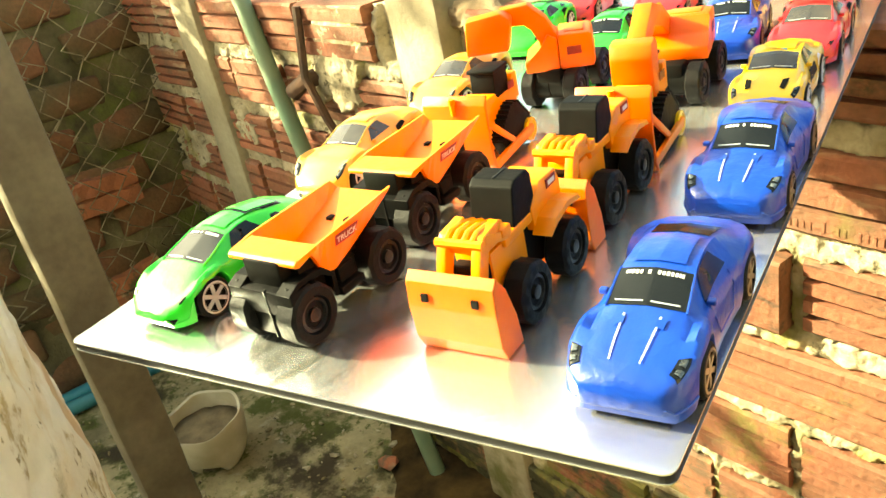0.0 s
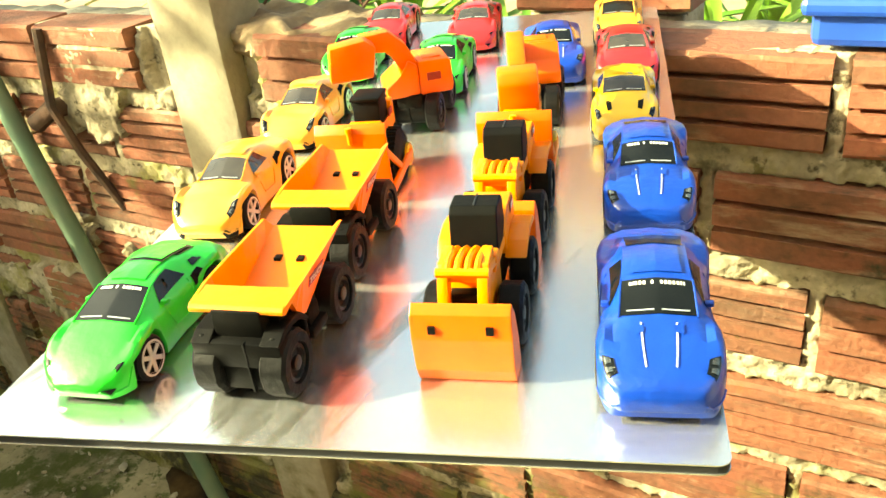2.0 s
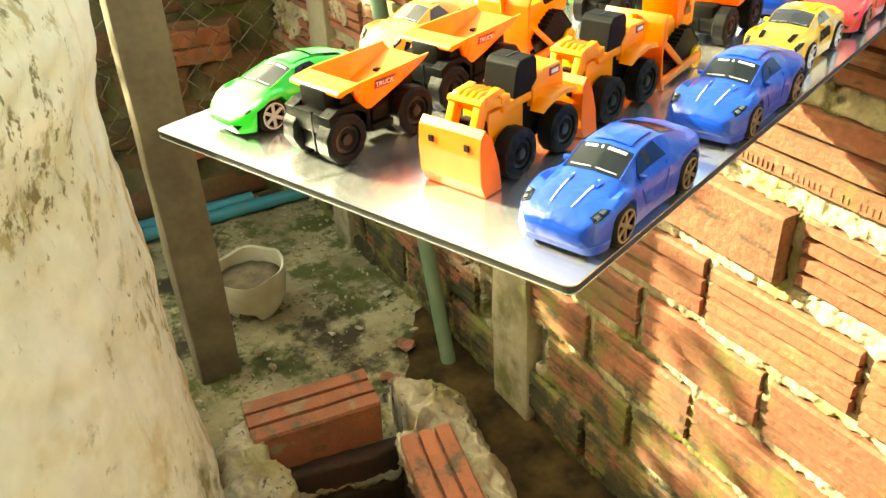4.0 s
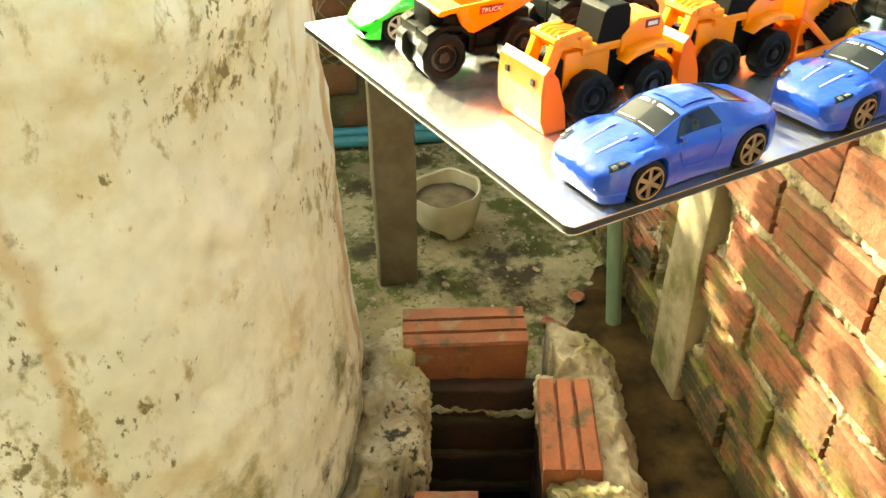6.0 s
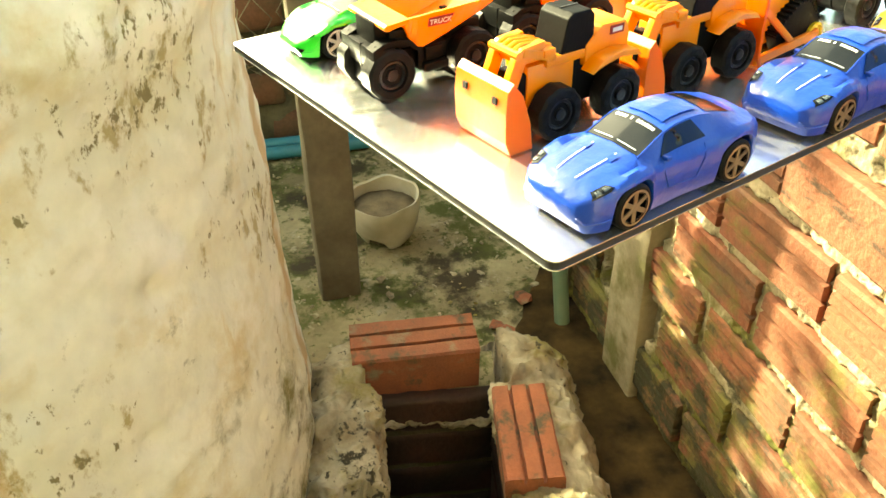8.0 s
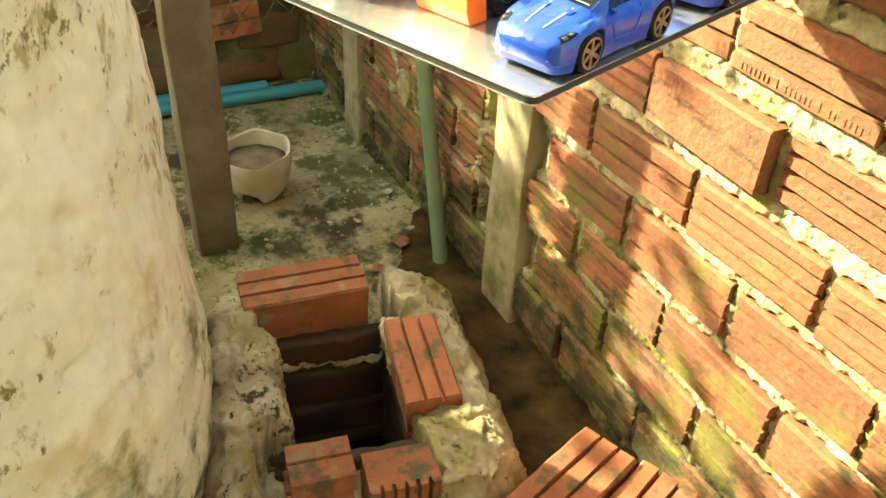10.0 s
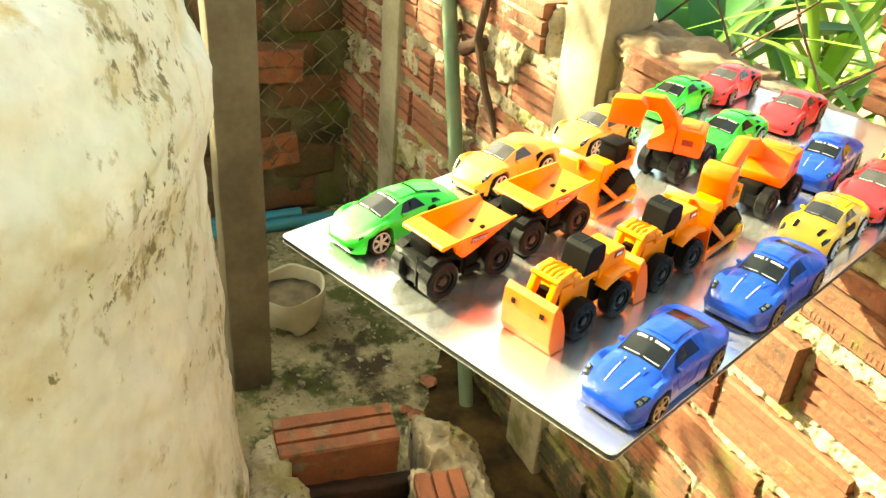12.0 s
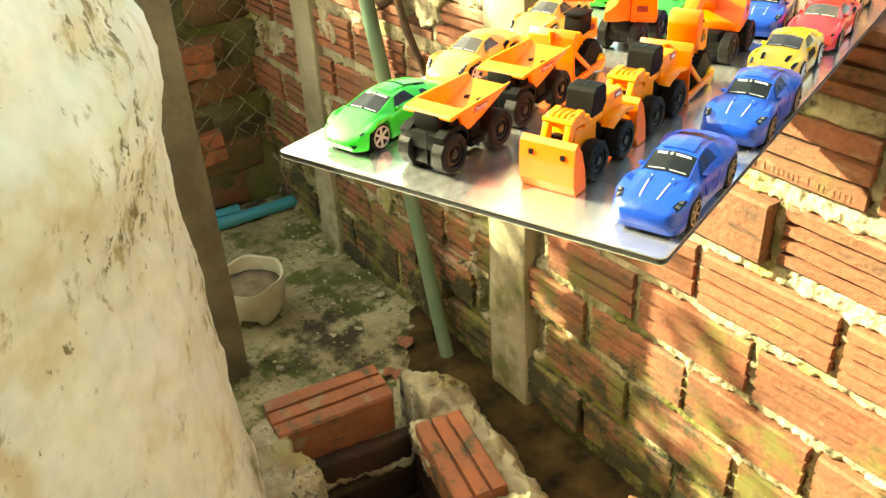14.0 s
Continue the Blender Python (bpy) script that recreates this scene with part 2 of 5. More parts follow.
BLUE = mat("blue_plastic", (0.002, 0.042, 0.38), 0.28, col2=(0.003, 0.052, 0.43), scale=60, bump=0.5, bscale=110, coat=0.45)
GREEN = mat("green_plastic", (0.03, 0.66, 0.04), 0.3, col2=(0.04, 0.72, 0.05), scale=60, bump=0.4, bscale=100, coat=0.6)
PALE = mat("amber_plastic", (0.82, 0.40, 0.05), 0.3, col2=(0.86, 0.45, 0.07), scale=60, bump=0.12, bscale=110, coat=0.7)
LEMON = mat("yellow_plastic", (0.75, 0.46, 0.02), 0.3, col2=(0.8, 0.5, 0.03), scale=60, bump=0.12, bscale=110, coat=0.7)
RED = mat("red_plastic", (0.66, 0.012, 0.02), 0.3, col2=(0.72, 0.02, 0.03), scale=60, bump=0.12, bscale=110, coat=0.7)
DEEP = mat("deep_orange_plastic", (0.86, 0.135, 0.007), 0.38, col2=(0.88, 0.155, 0.008), scale=60, bump=0.08, bscale=300, sss=0.25)
ORANGE = mat("orange_plastic", (0.88, 0.205, 0.008), 0.36, col2=(0.90, 0.23, 0.010), scale=60, bump=0.08, bscale=300, sss=0.25)
AMBER = mat("yellow_orange_plastic", (0.88, 0.245, 0.010), 0.36, col2=(0.90, 0.28, 0.012), scale=60, bump=0.08, bscale=300, sss=0.2)
BLACK = mat("black_plastic", (0.004, 0.004, 0.004), 0.5, col2=(0.006, 0.006, 0.005), spec=0.08, scale=80, bump=0.1, bscale=300)
RUBBER = mat("black_rubber", (0.005, 0.005, 0.005), 0.5, col2=(0.008, 0.008, 0.008), spec=0.14, scale=90, bump=0.2, bscale=400)
GREY = mat("grey_plastic", (0.012, 0.012, 0.012), 0.35, col2=(0.008, 0.008, 0.008), scale=80)
CHROME = mat("chrome_plastic", (0.8, 0.8, 0.78), 0.3, 0.3, scale=80)
BRONZE = mat("brown_rim", (0.42, 0.34, 0.24), 0.3, 0.7, scale=80)
GLASS = mat("tinted_window", (0.010, 0.012, 0.012), 0.2, col2=(0.004, 0.005, 0.005), scale=50, coat=0.15, spec=0.3)
SMOKE = mat("smoky_window", (0.07, 0.06, 0.045), 0.14, col2=(0.035, 0.033, 0.03), scale=50, coat=0.6)
SILVER = mat("silver_print", (0.55, 0.60, 0.66), 0.35, 0.2, scale=60)
WHITE = mat("white_print", (0.8, 0.8, 0.78), 0.5, scale=60)
LAMP = mat("headlight_chrome", (0.30, 0.33, 0.32), 0.15, 0.7, col2=(0.02, 0.02, 0.02), scale=300)
STICKER = mat("dark_red_sticker", (0.32, 0.015, 0.01), 0.4, col2=(0.10, 0.01, 0.01), scale=90)


# ---- mesh tools ----
def part(name, bm, material, parent, label="", smooth=False):
    """Links a bmesh as one mesh object under a thing or a part."""
    me = bpy.data.meshes.new(name)
    bmesh.ops.recalc_face_normals(bm, faces=bm.faces)
    bm.to_mesh(me)
    bm.free()
    if smooth:
        me.shade_smooth()
        if smooth != "all":
            me.set_sharp_from_angle(angle=radians(38))
    me.materials.append(material)
    ob = new(name, me)
    ob.parent = parent
    if label:
        ob["label"] = label
    return ob


def thing(name, label, category, group="", kind=""):
    ob = new(name)
    ob.empty_display_size = 0.02
    return tagged(ob, label, category, group, kind)


def merge(*bms):
    out = bms[0]
    for b in bms[1:]:
        me = bpy.data.meshes.new("tmp")
        b.to_mesh(me)
        b.free()
        out.from_mesh(me)
        bpy.data.meshes.remove(me)
    return out


def moved(bm, m):
    bmesh.ops.transform(bm, matrix=m, verts=bm.verts)
    return bm


def box(x0, x1, y0, y1, z0, z1, bevel=0.0006, seg=2):
    bm = bmesh.new()
    bmesh.ops.create_cube(bm, size=1)
    bmesh.ops.transform(bm, matrix=Matrix.Translation(((x0 + x1) / 2, (y0 + y1) / 2, (z0 + z1) / 2)) @ Matrix.Diagonal((x1 - x0, y1 - y0, z1 - z0, 1)), verts=bm.verts)
    if bevel:
        bmesh.ops.bevel(bm, geom=bm.edges[:], offset=bevel, segments=seg, affect="EDGES", profile=0.5)
    return bm


def prism(poly, x0, x1, bevel=0.0005, taper=1.0):
    """A slab with an outline in (y, z), from x0 to x1; taper shrinks nothing but the second side's outline."""
    bm = bmesh.new()
    cy = sum(p[0] for p in poly) / len(poly)
    cz = sum(p[1] for p in poly) / len(poly)
    a = [bm.verts.new((x0, y, z)) for y, z in poly]
    b = [bm.verts.new((x1, cy + (y - cy) * taper, cz + (z - cz) * taper)) for y, z in poly]
    bm.faces.new(a)
    bm.faces.new(b[::-1])
    for i in range(len(poly)):
        j = (i + 1) % len(poly)
        bm.faces.new((a[i], b[i], b[j], a[j]))
    if bevel:
        bmesh.ops.bevel(bm, geom=bm.edges[:], offset=bevel, segments=2, affect="EDGES", profile=0.5)
    return bm


def lathe(profile, seg=24, axis="z", wob=None, close=True):
    """Turns (radius, height) pairs about an axis."""
    bm = bmesh.new()
    rings = []
    for i, (r, h) in enumerate(profile):
        ring = []
        for k in range(seg):
            a = 2 * math.pi * k / seg
            rr = r * (wob(k, i) if wob else 1)
            p = (rr * math.cos(a), rr * math.sin(a), h)
            ring.append(bm.verts.new(p if axis == "z" else (h, p[0], p[1])))
        rings.append(ring)
    for a, b in zip(rings, rings[1:]):
        for k in range(seg):
            bm.faces.new((a[k], a[(k + 1) % seg], b[(k + 1) % seg], b[k]))
    if close:
        bm.faces.new(rings[0][::-1])
        bm.faces.new(rings[-1])
    return bm


def tube(points, r, seg=8):
    """A round bar along a list of places."""
    bm = bmesh.new()
    pts = [Vector(p) for p in points]
    rings = []
    for i, p in enumerate(pts):
        d = (pts[min(i + 1, len(pts) - 1)] - pts[max(i - 1, 0)]).normalized()
        u = d.orthogonal().normalized() if i == 0 else (u - d * u.dot(d)).normalized()
        v = d.cross(u)
        rings.append([bm.verts.new(p + r * (u * math.cos(6.2832 * k / seg) + v * math.sin(6.2832 * k / seg))) for k in range(seg)])
    for a, b in zip(rings, rings[1:]):
        for k in range(seg):
            bm.faces.new((a[k], a[(k + 1) % seg], b[(k + 1) % seg], b[k]))
    bm.faces.new(rings[0][::-1])
    bm.faces.new(rings[-1])
    return bm


def rough(bm, amp, scale, seed=0.0):
    for v in bm.verts:
        v.co += noise.noise_vector(v.co * scale + Vector((seed, seed * 2, 0))) * amp
    return bm


def piece(name, me, material_parent, m):
    """A brick or stone: an object of its own on a shared mesh."""
    ob = new(name, me)
    ob.parent = material_parent
    ob.matrix_basis = m
    return ob


def ribbed_brick(length, height, depth, seed, grooves=2, chip=0.0015):
    """A hollow-clay brick whose front (-y) has grooves along its length."""
    rnd = random.Random(seed)
    h = height / 2
    prof = [(-h, depth)]
    prof.append((-h, 0.003))
    prof.append((-h + 0.003, 0))
    for g in range(grooves):
        z = -h + height * (g + 1) / (grooves + 1)
        prof += [(z - 0.0028, 0), (z - 0.0018, 0.009), (z + 0.0018, 0.009), (z + 0.0028, 0)]
    prof += [(h - 0.003, 0), (h, 0.003), (h, depth)]
    n = 7
    bm = bmesh.new()
    rows = []
    for i in range(n + 1):
        x = -length / 2 + length * i / n
        rows.append([bm.verts.new((x + rnd.uniform(-chip, chip) * (0.5 if i in (0, n) else 1), y + rnd.uniform(-chip, chip) * 0.5, z + rnd.uniform(-chip, chip) * 0.6)) for z, y in prof])
    for a, b in zip(rows, rows[1:]):
        for k in range(len(prof) - 1):
            bm.faces.new((a[k], a[k + 1], b[k + 1], b[k]))
    bm.faces.new(rows[0])
    bm.faces.new(rows[-1][::-1])
    bmesh.ops.recalc_face_normals(bm, faces=bm.faces)
    me = bpy.data.meshes.new("brick")
    bm.to_mesh(me)
    bm.free()
    return me

# ---- structure: ground, walls, pillars ----
WALL_Y, BACK_X, TOP = 0.645, -1.66, 0.713


def spaced(*runs):
    out = []
    for a, b, n in runs:
        out += [a + (b - a) * i / n for i in range(n)]
    return out + [runs[-1][1]]


HOLE = Matrix.Translation((-0.62, 0.335, 0)) @ Matrix.Rotation(radians(-10), 4, "Z")
HOLE_IN = HOLE.inverted()


def in_hole(x, y):
    p = HOLE_IN @ Vector((x, y, 0))
    return abs(p.x) < 0.125 and abs(p.y) < 0.105


gx = spaced((-60, -6, 4), (-6, -2, 6), (-2, 0.6, 104), (0.6, 4, 8), (4, 60, 4))
gy = spaced((-60, -6, 4), (-6, -0.4, 12), (-0.4, 0.72, 46), (0.72, 3, 14), (3, 60, 5))
bm = bmesh.new()
gv = [[bm.verts.new((x, y, noise.fractal(Vector((x * 3, y * 3, 0)), 1, 2, 4) * 0.006 - 0.004 if abs(x) < 2.2 and y < 0.8 else -0.01)) for y in gy] for x in gx]
for i in range(len(gx) - 1):
    for j in range(len(gy) - 1):
        if not in_hole((gx[i] + gx[i + 1]) / 2, (gy[j] + gy[j + 1]) / 2):
            bm.faces.new((gv[i][j], gv[i + 1][j], gv[i + 1][j + 1], gv[i][j + 1]))
ground = part("ground", bm, CONCRETE, None, smooth="all")
tagged(ground, "worn mossy concrete yard floor with damp dark patches", "ground", kind="structure")

bm = box(-40, 40, 0.85, 60, -0.02, 0.004, 0)
yard = part("pavement", bm, mat("pale_sand", (0.34, 0.22, 0.16), 0.95, col2=(0.26, 0.17, 0.12), scale=3, bump=0.5, bscale=60, fine=0.15, world_co=True), None)
tagged(yard, "pale sunlit sandy yard behind the brick wall", "ground", kind="structure")

PITCH, LONG, HIGH = 0.1745, 0.1620, 0.0675
ROWS = (0.066, 0.152, 0.235, 0.319, 0.405, 0.495, 0.588, 0.680)
wall = thing("wall_north", "weathered hollow clay brick wall with rough mortar joints", "wall", kind="structure")


def row_joint(r):
    return -0.545 if r % 2 == 0 else -0.460


def joint_depth(x, z):
    """How far the mortar stands forward at a place of the wall: proud in the joints, sunk behind the bricks."""
    r = min(range(8), key=lambda k: abs(z - ROWS[k]))
    dz = abs(z - ROWS[r])
    fx = (x - row_joint(r)) / PITCH
    dx = abs(fx - math.floor(fx) - 0.5) * PITCH
    ragged = 0.0045 * noise.noise(Vector((x * 70, z * 70, 17)))
    inside = dz < HIGH / 2 + ragged and dx < LONG / 2 + ragged
    lump = 0.7 * noise.fractal(Vector((x * 55, z * 55, 3)), 0.8, 2.1, 5)
    lump += 0.40 * noise.noise(Vector((x * 120, z * 120, 9))) + 0.25 * noise.noise(Vector((x * 260, z * 260, 4)))
    big = noise.noise(Vector((x * 11, z * 13, 7)))
    if x < -0.80 and noise.noise(Vector((x * 6, z * 8, 31))) + 0.35 * noise.noise(Vector((x * 21, z * 21, 8))) + 0.12 * lump > 0.27:
        return 0.0085 + 0.0040 * lump
    if inside or -0.775 < x < -0.664:
        return -0.012
    if z > 0.705:
        return -0.006 + 0.002 * lump
    return 0.0006 + 0.0040 * lump + 0.0050 * big


nx, nz = 1150, 330
x0, x1 = BACK_X - 0.02, 0.62
bm = bmesh.new()
grid = [[bm.verts.new((x0 + (x1 - x0) * i / nx, WALL_Y - joint_depth(x0 + (x1 - x0) * i / nx, -0.03 + (TOP + 0.03) * j / nz), -0.03 + (TOP + 0.03) * j / nz)) for j in range(nz + 1)] for i in range(nx + 1)]
for i in range(nx):
    for j in range(nz):
        bm.faces.new((grid[i][j], grid[i + 1][j], grid[i + 1][j + 1], grid[i][j + 1]))
cap = [bm.verts.new((g[-1].co.x, WALL_Y + 0.1, TOP - 0.004 + 0.006 * noise.noise(Vector((g[-1].co.x * 30, 1, 1))))) for g in grid]
foot = [bm.verts.new((g[-1].co.x, WALL_Y + 0.1, -0.03)) for g in grid]
for i in range(nx):
    bm.faces.new((grid[i][-1], grid[i + 1][-1], cap[i + 1], cap[i]))
    bm.faces.new((cap[i], cap[i + 1], foot[i + 1], foot[i]))
part("mortar", bm, MORTAR, wall, "rough pale mortar squeezed out of the joints", smooth="all")

BRICKS = [ribbed_brick(LONG, HIGH, 0.06, s, 2 if s in (2, 5) else 3, 0.0008) for s in range(8)]
SMOOTH = ribbed_brick(LONG, HIGH, 0.06, 21, 0, 0.0008)
for me in BRICKS + [SMOOTH]:
    me.materials.append(BRICK)
rnd = random.Random(5)
for r in range(8):
    x = row_joint(r) + PITCH / 2 - 7 * PITCH
    while x < 0.58:
        if BACK_X + 0.04 < x and not -0.775 < x < -0.665:
            out = rnd.choice((0.004, 0.006, 0.008, 0.010))
            if r == 5 and abs(x + 0.37) < 0.05:
                out = 0.017
            z = ROWS[r]
            me = SMOOTH if out > 0.016 else BRICKS[rnd.randrange(8)]
            stamp = r == 6 and abs(x + 0.283) < 0.05
            if stamp:
                me = BRICKS[2]
            b = piece("brick", me, wall, pose(x, WALL_Y - out, z, rnd.uniform(-1.5, 1.5), rnd.uniform(-1.2, 1.2), rnd.uniform(-1.2, 1.2)))
            if stamp:
                bars = [box(bx, bx + 0.0026, -0.0008, 0.001, -0.0285, -0.0195 if k in (8, 17) else -0.0215, 0.0003, 1) for k, bx in enumerate([-0.070 + 0.0054 * i for i in range(26)]) if k not in (7, 9, 16, 18, 21)]
                part("stamp", merge(*bars), BRICK, b, "embossed row of small marks")
        x += PITCH

# rough cement lump along the top of the wall
bm = box(-0.70, -0.50, WALL_Y - 0.002, WALL_Y + 0.098, TOP - 0.020, TOP + 0.006, 0.006, 2)
bmesh.ops.subdivide_edges(bm, edges=bm.edges[:], cuts=16, use_grid_fill=True)
part("coping", rough(rough(rough(bm, 0.010, 22), 0.006, 60), 0.004, 140), COPING, wall, "crumbling cement cap on the wall top", smooth="all")

# low back wall of dark rubble and brick
BACK_TOP = 0.84
back = thing("wall_west", "dark wall of rubble stone and brick, damp and mossy", "wall", kind="structure")
bm = bmesh.new()
ny, nz2 = 110, 60
bg = [[bm.verts.new((BACK_X + 0.012 * noise.fractal(Vector((y * 9, z * 9, 2)), 1, 2, 5), y, z)) for z in [(BACK_TOP + 0.03) * j / nz2 - 0.03 for j in range(nz2 + 1)]] for y in [-0.9 + 1.6 * i / ny for i in range(ny + 1)]]
for i in range(ny):
    for j in range(nz2):
        bm.faces.new((bg[i][j], bg[i + 1][j], bg[i + 1][j + 1], bg[i][j + 1]))
rim_top = [bm.verts.new((BACK_X - 0.12, c[-1].co.y, BACK_TOP)) for c in bg]
rim_low = [bm.verts.new((BACK_X - 0.12, c[-1].co.y, -0.03)) for c in bg]
for i in range(ny):
    bm.faces.new((bg[i][-1], bg[i + 1][-1], rim_top[i + 1], rim_top[i]))
    bm.faces.new((rim_top[i], rim_top[i + 1], rim_low[i + 1], rim_low[i]))
part("mortar", bm, DARKMORTAR, back, smooth="all")


def stone(seed):
    bm = box(-0.08, 0.08, 0, 0.06, -0.035, 0.035, 0.006, 1)
    bmesh.ops.subdivide_edges(bm, edges=[e for e in bm.edges if e.calc_length() > 0.03], cuts=1, use_grid_fill=True)
    rough(bm, 0.014, 17, seed * 3.1)
    bmesh.ops.recalc_face_normals(bm, faces=bm.faces)
    me = bpy.data.meshes.new("stone")
    bm.to_mesh(me)
    bm.free()
    me.shade_smooth()
    me.materials.append(WESTBRICK)
    return me


STONES = [stone(s) for s in range(5)]
for r in range(9):
    y = -0.86 + 0.09 * (r % 2)
    while y < 0.62:
        piece("stone", STONES[rnd.randrange(5)], back, pose(BACK_X + 0.012, y, 0.045 + r * 0.087, rnd.uniform(-6, 6), rnd.uniform(-5, 5), 90 + rnd.uniform(-6, 6)))
        y += rnd.uniform(0.17, 0.21)
bright = ribbed_brick(0.13, 0.070, 0.06, 77, 1, 0.004)
bright.materials.append(FRESHBRICK)
piece("brick", bright, back, pose(BACK_X + 0.035, 0.475, 0.375, 0, 3, 90))
piece("brick", bright, back, pose(BACK_X + 0.035, 0.46, 0.17, 0, -4, 90))


def upright(name, x0, x1, y0, y1, h, material, label, amp=0.003):
    bm = box(x0, x1, y0, y1, -0.03, h, 0.006, 2)
    bmesh.ops.subdivide_edges(bm, edges=[e for e in bm.edges if e.calc_length() > 0.3], cuts=24, use_grid_fill=True)
    ob = part(name, rough(bm, amp, 14), material, None, smooth=True)
    return tagged(ob, label, "pillar", kind="structure")


upright("pillar_1", -0.760, -0.668, 0.630, 0.70, 1.35, PILLAR, "rough square cement pillar set against the brick wall", 0.004)
upright("pillar_2", -1.388, -1.300, 0.628, 0.70, 1.35, PILLAR, "slim mossy cement pillar set against the brick wall")
post = upright("wooden_post", -1.092, -1.037, 0.236, 0.307, 1.25, POST, "grey weathered square post standing on the floor")
post["category"] = "post"
del post["kind"]

# brick pier that rises above the wall behind the board
pier = thing("brick_pier", "stacked clay bricks rising above the wall behind the board", "pier", kind="structure")
part("core", box(-0.402, -0.255, 0.775, 0.84, -0.02, 0.704, 0.002), MORTAR, pier)
part("core", box(-0.402, -0.255, 0.775, 0.84, 0.705, 0.985, 0.002), MORTAR, pier)
for r in range(3):
    piece("brick", BRICKS[r], pier, pose(-0.328 + rnd.uniform(-0.004, 0.004), 0.752, 0.746 + r * 0.078, 0, rnd.uniform(-1, 1), rnd.uniform(-2, 2)))

# unseen plain walls closing the yard, added to hold back sky light
tagged(part("wall_south", box(-0.85, 3.2, -1.50, -1.35, -0.03, 3.0, 0.004), PILLAR, None), "unseen plain wall added to block sky light from the south", "wall", kind="structure")
tagged(part("wall_east", box(1.5, 1.65, -1.348, 0.64, -0.03, 3.0, 0.004), PILLAR, None), "unseen plain wall added to block sky light from the east", "wall", kind="structure")

# ---- water jar ----
jar = thing("water_jar", "large round limewashed cement water jar, pitted and rust streaked", "water jar")
prof = [(0.412, 0.0), (0.430, 0.04), (0.440, 0.13), (0.441, 0.20), (0.434, 0.29), (0.428, 0.42), (0.424, 0.54), (0.420, 0.62), (0.423, 0.65), (0.433, 0.69), (0.434, 0.72), (0.427, 0.745), (0.417, 0.765), (0.413, 0.79), (0.400, 0.82), (0.360, 0.848), (0.300, 0.860)]
fineprof = []
for (r0, h0), (r1, h1) in zip(prof, prof[1:]):
    n = max(1, int((h1 - h0) / 0.006))
    fineprof += [(r0 + (r1 - r0) * k / n, h0 + (h1 - h0) * k / n) for k in range(n)]
fineprof.append(prof[-1])
bm = lathe(fineprof, 420)
for v in bm.verts:
    p = v.co.copy()
    d = 0.005 * noise.noise(p * 4) + 0.0042 * noise.fractal(p * 22, 0.9, 2, 5) + 0.0022 * max(0, noise.noise(p * Vector((30, 30, 22)) + Vector((9, 1, 5)))) ** 0.5
    pit = noise.noise(p * 38 + Vector((4, 4, 4)))
    d -= 0.006 * max(0, pit - 0.45) / 0.3
    v.co += Vector((p.x, p.y, 0)).normalized() * d
part("body", bm, JAR, jar, smooth="all")
part("mouth_rim", rough(lathe([(0.296, 0.856), (0.292, 0.872), (0.284, 0.884), (0.268, 0.888), (0.256, 0.880), (0.252, 0.862)], 120, close=False), 0.003, 18), JAR, jar, smooth="all")
jar.matrix_basis = pose(-0.70, -0.26, 0)

# ---- drain pit ----
drain = thing("drain_pit", "open square drain pit with a rough cement and brick rim", "drain")


def cut_ring(p0, p1, q0, q1, cut):
    """A closed loop round an oblong with its corners cut off, in even steps."""
    c = [(p0 + cut, q0), (p1 - cut, q0), (p1, q0 + cut), (p1, q1 - cut), (p1 - cut, q1), (p0 + cut, q1), (p0, q1 - cut), (p0, q0 + cut)]
    out = []
    for i, (a, b) in enumerate(zip(c, c[1:] + c[:1])):
        n = 70 if i % 2 == 0 else 18
        out += [(a[0] + (b[0] - a[0]) * k / n, a[1] + (b[1] - a[1]) * k / n) for k in range(n)]
    return out


# the collar: from its foot outside, over the shoulder, down into the pit
loops = [(cut_ring(-0.245, 0.275, -0.205, 0.215, 0.075), -0.02), (cut_ring(-0.232, 0.265, -0.195, 0.205, 0.07), 0.012), (cut_ring(-0.212, 0.255, -0.182, 0.192, 0.062), 0.045), (cut_ring(-0.196, 0.247, -0.168, 0.180, 0.055), 0.072),
         (cut_ring(-0.178, 0.238, -0.156, 0.168, 0.048), 0.086), (cut_ring(-0.155, 0.215, -0.135, 0.148, 0.036), 0.092), (cut_ring(-0.130, 0.175, -0.110, 0.118, 0.022), 0.091), (cut_ring(-0.108, 0.125, -0.086, 0.090, 0.012), 0.087),
         (cut_ring(-0.098, 0.108, -0.078, 0.080, 0.006), 0.078), (cut_ring(-0.095, 0.104, -0.076, 0.078, 0.004), 0.055), (cut_ring(-0.096, 0.104, -0.077, 0.079, 0.004), 0.02)]
fine = []
for (la, za), (lb, zb) in zip(loops, loops[1:]):
    for k in range(6):
        f = k / 6
        fine.append([(a[0] + (b[0] - a[0]) * f, a[1] + (b[1] - a[1]) * f, za + (zb - za) * f) for a, b in zip(la, lb)])
fine.append([(a[0], a[1], loops[-1][1]) for a in loops[-1][0]])
bm = bmesh.new()
rings = []
